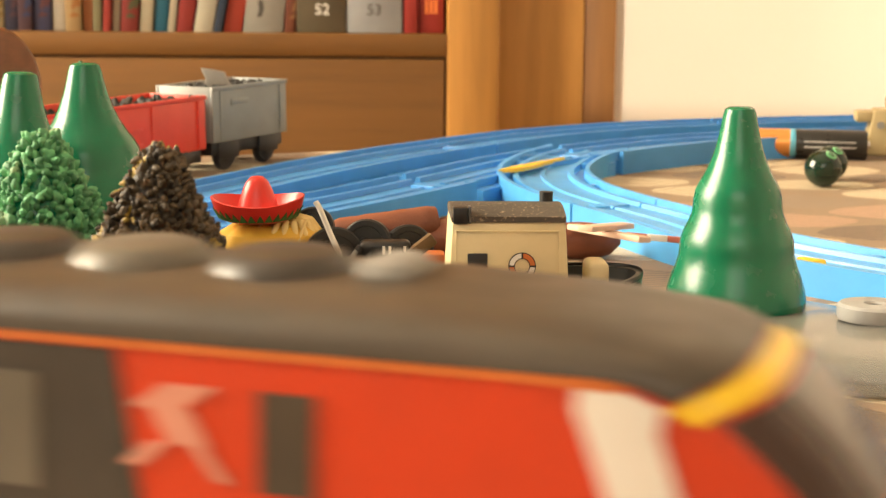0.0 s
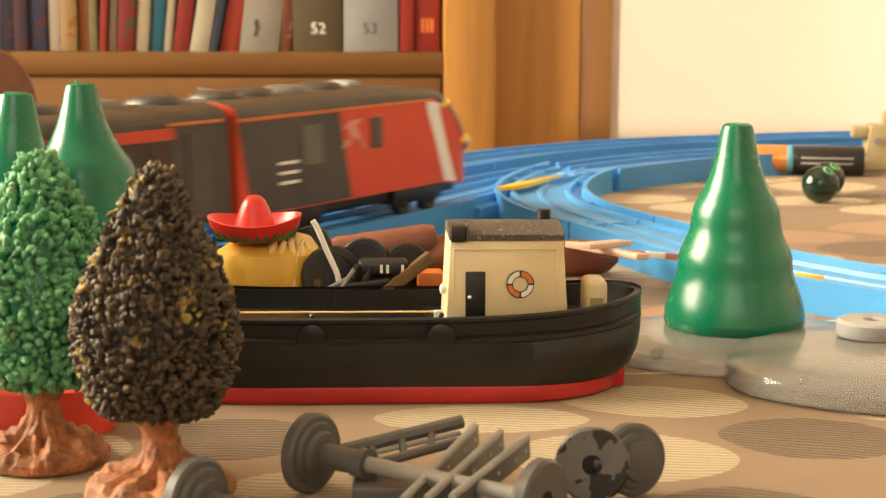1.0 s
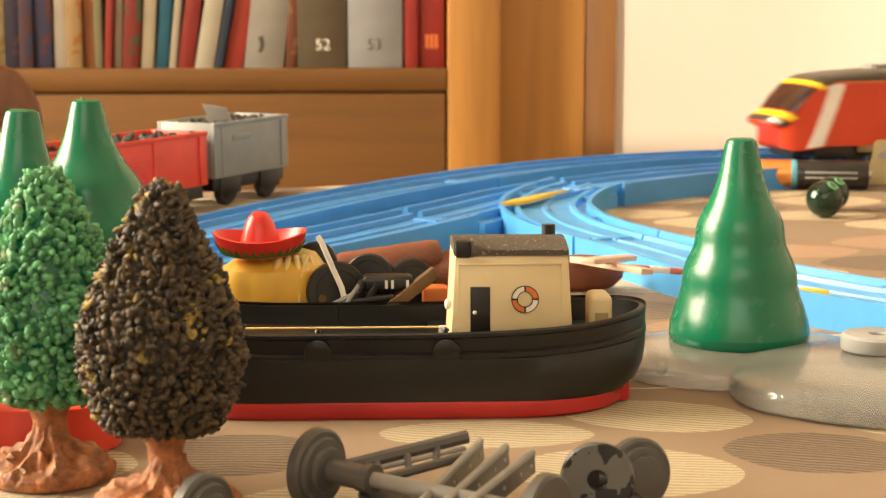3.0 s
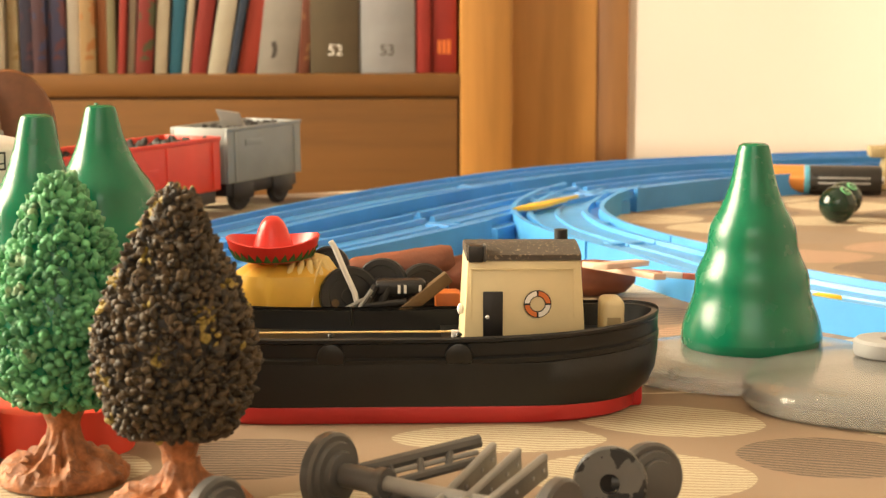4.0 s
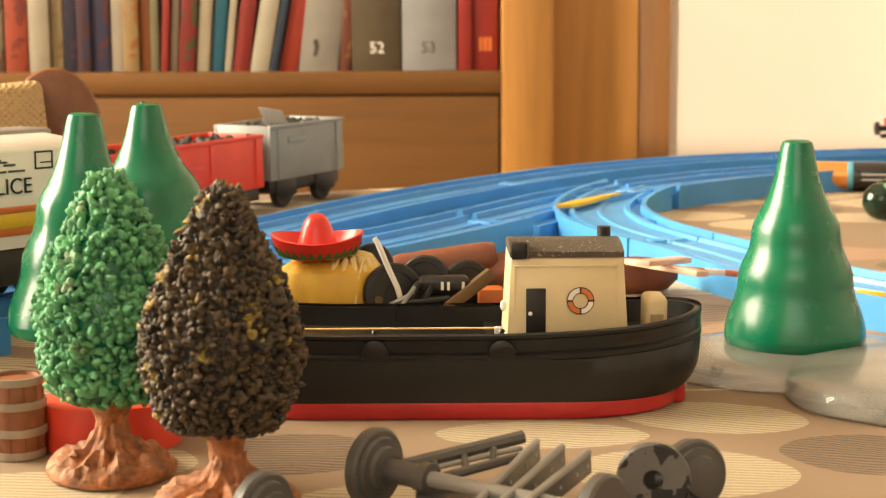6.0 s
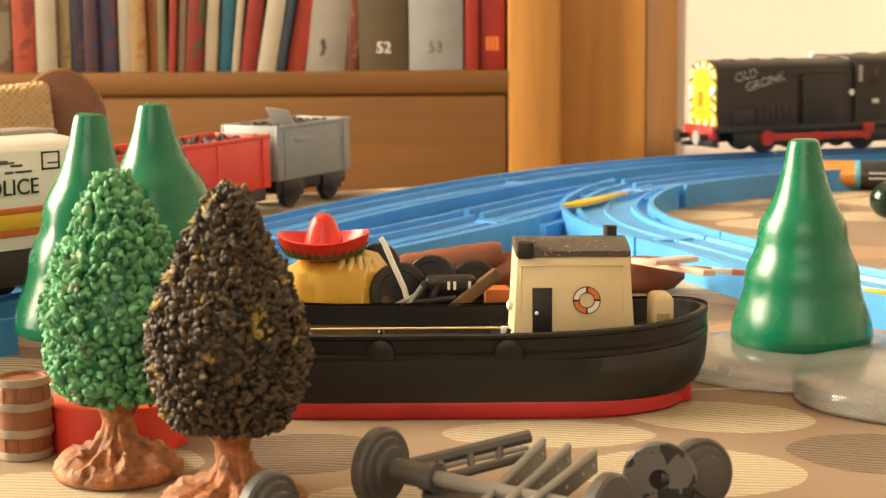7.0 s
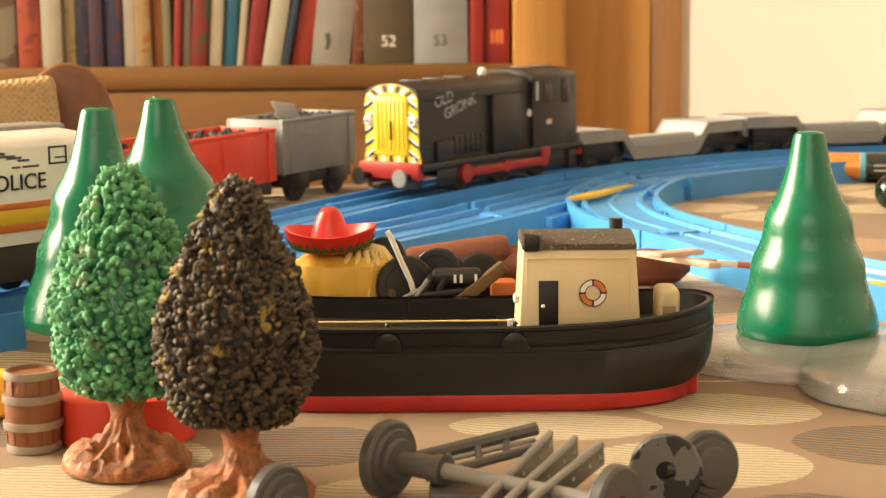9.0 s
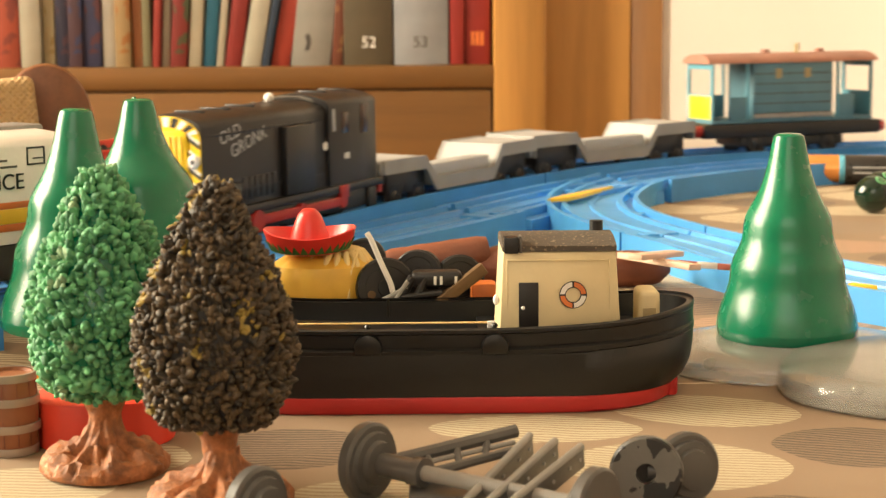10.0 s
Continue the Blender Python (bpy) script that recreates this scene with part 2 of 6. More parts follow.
def cloth():
    """Printed tablecloth: rows of hatched leaf shapes, cream and brown, on tan."""
    k = Nodes("leaf_print_tablecloth")
    sep = k.node("ShaderNodeSeparateXYZ")
    k.link(k.co, sep.inputs[0])
    wob = k.math("MULTIPLY", k.math("SUBTRACT", k.noise(28, 2), 0.5), 0.012)
    x = k.math("ADD", k.math("SUBTRACT", sep.outputs[0], 0.019), wob)
    y = k.math("ADD", k.math("SUBTRACT", sep.outputs[1], 0.321), wob)
    ca, sa = 0.934, 0.358
    u = k.math("ADD", k.math("MULTIPLY", x, ca / 0.048), k.math("MULTIPLY", y, sa / 0.048))
    v = k.math("ADD", k.math("MULTIPLY", x, -sa / 0.0335), k.math("MULTIPLY", y, ca / 0.0335))
    row = k.math("FLOOR", k.math("ADD", v, 0.5))
    us = k.math("ADD", u, k.math("MULTIPLY", row, 0.37))
    colm = k.math("FLOOR", k.math("ADD", us, 0.5))
    lu = k.math("MULTIPLY", k.math("SUBTRACT", us, colm), 0.048)
    lv = k.math("MULTIPLY", k.math("SUBTRACT", v, row), 0.0335)
    lx = k.math("SUBTRACT", k.math("MULTIPLY", lu, ca), k.math("MULTIPLY", lv, sa))
    ly = k.math("ADD", k.math("MULTIPLY", lu, sa), k.math("MULTIPLY", lv, ca))
    ex = k.math("POWER", k.math("ABSOLUTE", k.math("DIVIDE", lx, 0.0245)), 2.0)
    ey = k.math("POWER", k.math("ABSOLUTE", k.math("DIVIDE", ly, 0.0145)), 1.6)
    inside = k.math("LESS_THAN", k.math("ADD", ex, ey), 1.0)
    mixed = k.math("ADD", k.math("ADD", k.math("MULTIPLY", colm, 1.731), k.math("MULTIPLY", row, 2.917)), 247.530)
    rnd = k.math("FRACT", k.math("ADD", k.math("MULTIPLY", k.math("SINE", mixed), 97.31), 100.0))
    fill = k.node("ShaderNodeValToRGB")
    fill.color_ramp.interpolation = "CONSTANT"
    e = fill.color_ramp.elements
    e.new(0.5), e.new(0.5)
    for el, (p, c) in zip(e, [(0.0, (0.62, 0.52, 0.35)), (0.5, (0.13, 0.095, 0.07)), (0.78, (0.27, 0.20, 0.14)), (0.93, (0.44, 0.27, 0.18))]):
        el.position, el.color = p, (*c, 1)
    k.link(rnd, fill.inputs[0])
    # hatching: wavering lines, each leaf at its own angle
    ang = k.math("ADD", k.math("MULTIPLY", rnd, 0.5), 1.45)
    hx = k.math("ADD", k.math("MULTIPLY", lx, k.math("COSINE", ang)), k.math("MULTIPLY", ly, k.math("SINE", ang)))
    hx = k.math("ADD", hx, k.math("MULTIPLY", k.noise(60, 2), 0.0035))
    line = k.math("GREATER_THAN", k.math("SINE", k.math("MULTIPLY", hx, 2400.0)), 0.3)
    ground = k.ramp(k.noise(24, 4), [(0.3, (0.245, 0.166, 0.104)), (0.7, (0.292, 0.206, 0.132))])
    inner = k.mix(k.math("MULTIPLY", line, 0.8), fill.outputs[0], ground)
    # the print round the boat: each leaf at its own place, half width, half depth, turn, and whether it is brown
    zone = k.math("MULTIPLY", k.math("LESS_THAN", k.math("ABSOLUTE", k.math("SUBTRACT", sep.outputs[0], 0.015)), 0.125), k.math("LESS_THAN", sep.outputs[1], 0.352))
    col = k.mix(k.math("MULTIPLY", inside, k.math("SUBTRACT", 1.0, zone)), ground, inner)
    for cx, cy, rx, ry, turn, brown in ((22, 313.5, 22, 10.5, -3, 0), (59, 327, 20, 13, -16, 0), (46, 285, 21.5, 16.5, -4, 0), (85, 297, 18, 14.5, -10, 1), (-26.8, 300, 15, 15, 8, 1),
                                        (-10, 266, 17, 12.5, 6, 0), (61, 252, 16, 13, 0, 1), (-56, 294, 11.5, 11, 0, 0), (-73, 275, 18, 13, 5, 0), (-45, 256, 14, 11, 0, 1),
                                        (112, 318, 17, 12, -8, 0), (18, 243, 17, 12, 0, 0), (-92, 312, 14, 12, 0, 1), (-20, 338, 18, 11, 0, 0), (118, 275, 15, 14, -5, 0)):
        c, n = math.cos(radians(turn)), math.sin(radians(turn))
        px_ = k.math("ADD", k.math("SUBTRACT", sep.outputs[0], cx * 0.001), k.math("MULTIPLY", wob, 0.35))
        py_ = k.math("ADD", k.math("SUBTRACT", sep.outputs[1], cy * 0.001), k.math("MULTIPLY", wob, 0.35))
        qx = k.math("ADD", k.math("MULTIPLY", px_, c), k.math("MULTIPLY", py_, n))
        qy = k.math("SUBTRACT", k.math("MULTIPLY", py_, c), k.math("MULTIPLY", px_, n))
        e2 = k.math("ADD", k.math("POWER", k.math("ABSOLUTE", k.math("DIVIDE", qx, rx * 0.001)), 2.2), k.math("POWER", k.math("ABSOLUTE", k.math("DIVIDE", qy, ry * 0.001)), 1.7))
        within = k.math("LESS_THAN", e2, 1.0)
        # fine wavering strokes that fan out along the leaf
        fan = k.math("ADD", qy, k.math("MULTIPLY", k.math("MULTIPLY", qx, qx), 4.0 if brown else -5.0))
        fan = k.math("ADD", fan, k.math("MULTIPLY", qx, 0.22 if brown else 0.16))
        fan = k.math("ADD", fan, k.math("MULTIPLY", k.noise(70, 3), 0.003))
        stroke = k.math("GREATER_THAN", k.math("SINE", k.math("MULTIPLY", fan, 3500.0)), 0.35 if brown else 0.4)
        ink = k.mix(k.math("MULTIPLY", stroke, 0.85), (0.085, 0.060, 0.042) if brown else (0.49, 0.42, 0.28), ground)
        col = k.mix(within, col, ink)
    fine = k.noise(2200, 3)
    col = k.mix(k.math("MULTIPLY", fine, 0.18), col, (0.2, 0.15, 0.1))
    k.bump(fine, 0.25, 0.0004)
    return k.done(col, 0.7)


M["cloth"] = cloth()

# ---- mesh helpers: all in millimetres ----


def mesh_of(name, verts, faces, mats, smooth=False, slots=None, sharp=38):
    me = bpy.data.meshes.new(name)
    me.from_pydata([(x * 0.001, y * 0.001, z * 0.001) for x, y, z in verts], [], faces)
    for m in mats:
        me.materials.append(m)
    if slots:
        me.polygons.foreach_set("material_index", slots)
    if smooth:
        me.polygons.foreach_set("use_smooth", [True] * len(me.polygons))
        me.set_sharp_from_angle(angle=radians(sharp))
    me.update()
    return me


def part(name, bm, material, parent=None, label="", smooth=True, at=None):
    """Links a bmesh in millimetres as one mesh object, under a thing or a part."""
    bmesh.ops.recalc_face_normals(bm, faces=bm.faces)
    me = bpy.data.meshes.new(name)
    bmesh.ops.scale(bm, vec=(0.001, 0.001, 0.001), verts=bm.verts)
    bm.to_mesh(me)
    bm.free()
    me.materials.append(material)
    if smooth:
        me.polygons.foreach_set("use_smooth", [True] * len(me.polygons))
        me.set_sharp_from_angle(angle=radians(35))
    ob = new(name, me)
    if parent:
        ob.parent = parent
    if at is not None:
        ob.matrix_basis = at
    if label:
        ob["label"] = label
    return ob


def again(ob, m, parent=None):
    """Another part on the same mesh."""
    o = new(ob.name.split(".")[0], ob.data)
    o.parent = parent or ob.parent
    o.matrix_basis = m
    if "label" in ob:
        o["label"] = ob["label"]
    return o


def mm(x, y, z, rx=0, ry=0, rz=0):
    return pose(x * 0.001, y * 0.001, z * 0.001, rx, ry, rz)


def thing(name, m, label, category, group=""):
    ob = new(name)
    ob.empty_display_size = 0.01
    ob.matrix_basis = m
    return tagged(ob, label, category, group)


def box(x0, x1, y0, y1, z0, z1, bevel=0.4, seg=2, bm=None):
    b = bm or bmesh.new()
    r = bmesh.ops.create_cube(b, size=1.0)
    vs = r["verts"]
    bmesh.ops.scale(b, vec=(x1 - x0, y1 - y0, z1 - z0), verts=vs)
    bmesh.ops.translate(b, vec=((x0 + x1) / 2, (y0 + y1) / 2, (z0 + z1) / 2), verts=vs)
    if bevel > 0:
        es = list({e for v in vs for e in v.link_edges})
        bmesh.ops.bevel(b, geom=es, offset=min(bevel, 0.45 * min(x1 - x0, y1 - y0, z1 - z0)), segments=seg, profile=0.5, affect="EDGES")
    return b


def rod(p, q, r0, r1=None, seg=14, bm=None, caps=True):
    b = bm or bmesh.new()
    p, q = Vector(p), Vector(q)
    d = q - p
    m = Matrix.Translation((p + q) / 2) @ d.to_track_quat("Z", "Y").to_matrix().to_4x4()
    bmesh.ops.create_cone(b, cap_ends=caps, cap_tris=False, segments=seg, radius1=r0, radius2=r0 if r1 is None else r1, depth=d.length, matrix=m)
    return b


def lathe(profile, seg=40, bm=None, squash=1.0):
    """Turns (radius, z) pairs round the z axis."""
    b = bm or bmesh.new()
    rings = []
    for r, z in profile:
        if r < 1e-6:
            rings.append([b.verts.new((0, 0, z))])
        else:
            rings.append([b.verts.new((r * math.cos(2 * math.pi * i / seg), squash * r * math.sin(2 * math.pi * i / seg), z)) for i in range(seg)])
    for a, c in zip(rings, rings[1:]):
        for i in range(seg):
            j = (i + 1) % seg
            if len(a) == 1 and len(c) > 1:
                b.faces.new((a[0], c[i], c[j]))
            elif len(c) == 1 and len(a) > 1:
                b.faces.new((a[i], a[j], c[0]))
            elif len(a) > 1:
                b.faces.new((a[i], a[j], c[j], c[i]))
    return b


def loft(rings, close=True, cap=True, bm=None):
    """Skins rings of points (lists of equal length)."""
    b = bm or bmesh.new()
    vs = [[b.verts.new(p) for p in ring] for ring in rings]
    n = len(vs[0])
    for a, c in zip(vs, vs[1:]):
        for i in range(n if close else n - 1):
            j = (i + 1) % n
            b.faces.new((a[i], a[j], c[j], c[i]))
    if cap:
        b.faces.new(vs[0][::-1])
        b.faces.new(vs[-1])
    return b


def tube(points, r, seg=8, bm=None):
    """A bent round bar through points."""
    b = bm or bmesh.new()
    ps = [Vector(p) for p in points]
    for p, q in zip(ps, ps[1:]):
        rod(p, q, r, seg=seg, bm=b)
    for p in ps[1:-1]:
        bmesh.ops.create_uvsphere(b, u_segments=seg, v_segments=5, radius=r, matrix=Matrix.Translation(p))
    return b


def slab(outline, z0, z1, bevel=0.0):
    """A flat plate of an (x, y) outline."""
    b = bmesh.new()
    f = b.faces.new([b.verts.new((x, y, z0)) for x, y in outline])
    r = bmesh.ops.extrude_face_region(b, geom=[f])
    bmesh.ops.translate(b, vec=(0, 0, z1 - z0), verts=[v for v in r["geom"] if isinstance(v, bmesh.types.BMVert)])
    if bevel:
        top = [e for e in b.edges if all(abs(v.co.z - max(z0, z1)) < 1e-6 for v in e.verts)]
        bmesh.ops.bevel(b, geom=top, offset=bevel, segments=2, profile=0.5, affect="EDGES")
    return b


def words(name, body, size, material, parent, m, label=""):
    """Flat lettering, size in millimetres of letter height."""
    cu = bpy.data.curves.new(name, "FONT")
    cu.body, cu.size, cu.extrude, cu.align_x = body, size * 0.001 * 1.4, 0.00012, "LEFT"
    tmp = bpy.data.objects.new(name, cu)
    scene.collection.objects.link(tmp)
    bpy.context.view_layer.update()
    me = bpy.data.meshes.new_from_object(tmp.evaluated_get(bpy.context.evaluated_depsgraph_get()))
    bpy.data.objects.remove(tmp)
    me.materials.clear()
    me.materials.append(material)
    ob = new(name, me)
    ob.parent, ob.matrix_basis = parent, m
    if label:
        ob["label"] = label
    return ob
# ---- the two running lines, in plan; the cloth rises gently towards the far side ----


def lift(y):
    d = y - 430.0
    return 0.015 * (d + math.sqrt(d * d + 2500.0))


def spline(points, step=4.0):
    """Catmull-Rom through the points, resampled at even steps."""
    p = [np.array(q, float) for q in points]
    p = [2 * p[0] - p[1]] + p + [2 * p[-1] - p[-2]]
    out = []
    for i in range(1, len(p) - 2):
        for t in np.linspace(0, 1, 40, endpoint=False):
            a, b, c, d = p[i - 1], p[i], p[i + 1], p[i + 2]
            out.append(0.5 * (2 * b + (c - a) * t + (2 * a - 5 * b + 4 * c - d) * t * t + (3 * b - a - 3 * c + d) * t ** 3))
    out.append(p[-2])
    out = np.array(out)
    s = np.concatenate([[0], np.cumsum(np.linalg.norm(np.diff(out, axis=0), axis=1))])
    even = np.linspace(0, s[-1], int(s[-1] / step) + 1)
    return np.stack([np.interp(even, s, out[:, 0]), np.interp(even, s, out[:, 1])], 1)


def offset(line, d):
    """The line moved d to the right of its direction."""
    g = np.gradient(line, axis=0)
    g /= np.linalg.norm(g, axis=1)[:, None]
    return line + d * np.stack([g[:, 1], -g[:, 0]], 1)


class Line:
    def __init__(self, pts):
        self.p = np.asarray(pts, float)
        self.s = np.concatenate([[0], np.cumsum(np.linalg.norm(np.diff(self.p, axis=0), axis=1))])
        self.length = self.s[-1]

    def at(self, s):
        return np.array([np.interp(s, self.s, self.p[:, 0]), np.interp(s, self.s, self.p[:, 1])])

    def place(self, s, wheelbase, z):
        """Pose of a vehicle whose middle is at s, carried on two axles, facing along the line."""
        a, b = self.at(s - wheelbase / 2), self.at(s + wheelbase / 2)
        c, d = (a + b) / 2, b - a
        za, zb = lift(a[1]), lift(b[1])
        return mm(c[0], c[1], z + (za + zb) / 2, 0, 0, math.degrees(math.atan2(d[1], d[0]))) @ pose(0, 0, 0, 0, -math.degrees(math.atan2(zb - za, wheelbase)), 0)


BACK_PTS = spline([(-330, 150), (-245, 262), (-170, 372), (-102, 478), (-50, 572), (-20, 621), (12, 665), (40, 697), (70, 728), (100, 750), (133, 769), (189, 788), (262, 805), (345, 815), (450, 820), (700, 822), (1000, 822)])
FRONT_PTS = spline([(-113, 416), (-92, 441), (-59, 481), (-25, 521), (5, 560), (32, 599), (61, 641), (89, 671), (124, 700), (158, 720), (213, 740), (283, 755), (348, 762), (450, 767), (700, 770), (1000, 770)])
NEAR_PTS = spline([(240, 79), (120, 124), (29, 159), (-32, 182), (-85, 203), (-138, 236), (-168, 285), (-174, 338), (-152, 380), tuple(FRONT_PTS[0]), tuple(FRONT_PTS[12])])
NEAR_PTS = NEAR_PTS[:-6]
BACK = Line(BACK_PTS[::-1])
EXPRESS = Line(np.concatenate([NEAR_PTS[:-8], FRONT_PTS[6:]]))
# ---- the room ----


def room():
    def wall(name, x0, x1, y0, y1, z0, z1, m, label):
        ob = part(name, box(x0, x1, y0, y1, z0, z1, 0), m, smooth=False)
        return tagged(ob, label, "wall", kind="structure")

    wall("wall_north", -1900, 1900, 1520, 1600, -740, 1800, M["wall"], "cream painted plaster wall behind the table")
    wall("wall_north_front", 190.3, 1819, 1290, 1519, -739, 1799, M["wall"], "cream painted plaster wall beside the wooden panel")
    wall("wall_east", 1820, 1900, -1900, 1520, -740, 1800, M["wall"], "cream painted plaster wall")
    # unseen walls: the west one has the side window, the south opening only shapes sun and fill
    bm = box(-1800, -1720, -1900, 1520, -740, 120, 0)
    box(-1800, -1720, -1900, 1520, 1380, 1800, 0, bm=bm)
    box(-1800, -1720, -1900, 90, 120, 1380, 0, bm=bm)
    box(-1800, -1720, 1350, 1520, 120, 1380, 0, bm=bm)
    tagged(part("wall_west", bm, M["wall"], smooth=False), "unseen cream painted wall with an opening cut for the light", "wall", kind="structure")
    # south wall added out of view; its high sill keeps sun off the toys
    bm = box(-1720, 1820, -1800, -1720, -740, 650, 0)
    box(-1720, 1820, -1800, -1720, 1480, 1800, 0, bm=bm)
    box(-1720, -1030, -1800, -1720, 650, 1480, 0, bm=bm)
    box(320, 1820, -1800, -1720, 650, 1480, 0, bm=bm)
    tagged(part("wall_south_unseen", bm, M["wall"], smooth=False), "unseen cream painted wall with an opening cut for the light", "wall", kind="structure")
    tagged(part("floor", box(-1900, 1900, -1900, 1600, -800, -740, 0), M["floor"], smooth=False), "brown wooden parquet floor", "floor", kind="structure")
    tagged(part("ceiling", box(-1900, 1900, -1900, 1600, 1800, 1860, 0), M["ceiling"], smooth=False), "plain white ceiling", "ceiling", kind="structure")
    # brown wooden panel set back beside the bookcase
    tagged(part("trim_panel", box(70, 163, 1255, 1519, -740, 1500, 1), M["oak_dark"]), "brown wooden panel beside the bookcase", "panel", kind="structure")
    tagged(part("trim_edge", box(163.2, 190, 1262, 1519, -740, 1500, 2), M["oak_pale"]), "lighter brown wooden edge strip of the panel", "trim", kind="structure")


room()

# ---- table and cloth ----
TABLE = mm(0, 0, 0, 0, 0, 20)


def top_board():
    """The table top, which rises a little towards the far side."""
    a, sa = math.cos(radians(20)), math.sin(radians(20))
    b = bmesh.new()
    nx, ny = 30, 24
    grid = {}
    for k in (0, 1):
        for i in range(nx + 1):
            for j in range(ny + 1):
                u, v = -590 + 1930 * i / nx, -200 + 896 * j / ny
                z = -32.0 if k else lift(u * sa + v * a) - 1.8
                grid[k, i, j] = b.verts.new((u, v, z))
    for i in range(nx):
        for j in range(ny):
            for k in (0, 1):
                b.faces.new([grid[k, i, j], grid[k, i + 1, j], grid[k, i + 1, j + 1], grid[k, i, j + 1]])
    for i in range(nx):
        for j in (0, ny):
            b.faces.new([grid[0, i, j], grid[0, i + 1, j], grid[1, i + 1, j], grid[1, i, j]])
    for j in range(ny):
        for i in (0, nx):
            b.faces.new([grid[0, i, j], grid[0, i, j + 1], grid[1, i, j + 1], grid[1, i, j]])
    return b


def table():
    t = thing("dining_table", TABLE, "large wooden dining table under a printed cloth", "table")
    part("tabletop", top_board(), M["brown_wood"], t)
    leg = None
    for x in (-540, 1290):
        for y in (-150, 646):
            b = box(-30, 30, -30, 30, -740, -32.2, 4)
            if leg is None:
                leg = part("leg", b, M["brown_wood"], t, at=mm(x, y, 0))
            else:
                b.free()
                again(leg, mm(x, y, 0))
    # the cloth: one sheet with slight ripples, hanging over the edges
    nx, ny = 150, 80
    vs, fs = [], []
    a, sa = math.cos(radians(20)), math.sin(radians(20))
    for j in range(ny + 1):
        for i in range(nx + 1):
            u, v = -640 + 2030 * i / nx, -250 + 996 * j / ny
            over = max(-596 - u, u - 1346, -206 - v, v - 702, 0)
            uu, vv = min(max(u, -596), 1346), min(max(v, -206), 702)
            x, y = uu * a - vv * sa, uu * sa + vv * a
            z = -over * 3.0 if over > 0 else 0.0
            z += lift(y) + 0.3 * noise.noise(Vector((x * 0.012, y * 0.012, 0))) - 0.4
            vs.append((x, y, z))
    for j in range(ny):
        for i in range(nx):
            k = j * (nx + 1) + i
            fs.append((k, k + 1, k + nx + 2, k + nx + 1))
    ob = new("tablecloth", mesh_of("tablecloth", vs, fs, [M["cloth"]], True))
    tagged(ob, "tan tablecloth printed with cream and brown hatched leaves", "tablecloth")


table()

# ---- bookcase and books ----
SHELF_Y, SHELF_Z = 1150.0, 52.5


def bookcase():
    b = thing("bookcase", mm(0, SHELF_Y, 0), "honey-coloured oak bookcase with a drawer below the books", "bookcase")
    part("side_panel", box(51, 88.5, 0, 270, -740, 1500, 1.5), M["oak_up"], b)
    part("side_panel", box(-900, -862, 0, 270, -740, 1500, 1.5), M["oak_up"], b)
    # shelves and drawers take the darker oak, with their shade coloured in
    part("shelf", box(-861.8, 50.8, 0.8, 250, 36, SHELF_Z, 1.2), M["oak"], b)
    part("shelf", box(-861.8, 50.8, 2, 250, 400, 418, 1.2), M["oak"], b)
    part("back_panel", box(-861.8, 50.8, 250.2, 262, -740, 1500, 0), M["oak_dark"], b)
    part("rail", box(-861.8, 50.8, 3.5, 20, 34.4, 35.8, 0.1), M["dark_gap"], b)
    for z0, z1 in ((-250, 34.2), (-560, -253)):
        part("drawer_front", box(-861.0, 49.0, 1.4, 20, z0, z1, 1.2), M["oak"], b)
    part("rail", box(49.2, 50.9, 5, 20, -560, 34.2, 0.1), M["dark_gap"], b)
    part("plinth", box(-861.8, 50.8, 12, 30, -740, -562, 0), M["oak_dark"], b)


bookcase()


def cover(name, c, blotch=None):
    k = Nodes(name)
    a = k.noise(40, 4)
    col = k.ramp(a, [(0.3, shade(c, 0.88)), (0.7, shade(c, 1.1))])
    if blotch:
        f = k.math("GREATER_THAN", k.noise(55, 2), 0.56)
        col = k.mix(f, col, blotch)
    k.bump(k.noise(700, 3), 0.1, 0.0005)
    return k.done(col, 0.5)


PAGES = cover("page_block", (0.70, 0.62, 0.47))


def book(x, w, h, c, words_, lean=0.0, depth=150.0, blotch=None, setback=10.0):
    c = shade(c, 0.54)
    m = cover("book_cover", c, blotch and shade(blotch, 0.54))
    t = thing("book", mm(x, SHELF_Y + setback, SHELF_Z + 0.1, 0, lean, 0), words_, "book", "books on the shelf")
    bm = box(0, w, 0, 1.6, 0, h, 0.5)
    box(0, 1.2, 1.7, depth, 0, h, 0.3, bm=bm)
    box(w - 1.2, w, 1.7, depth, 0, h, 0.3, bm=bm)
    part("cover", bm, m, t)
    part("pages", box(1.3, w - 1.3, 1.8, depth - 4, 2.2, h - 3, 0), PAGES, t, "cream page block")
    return t


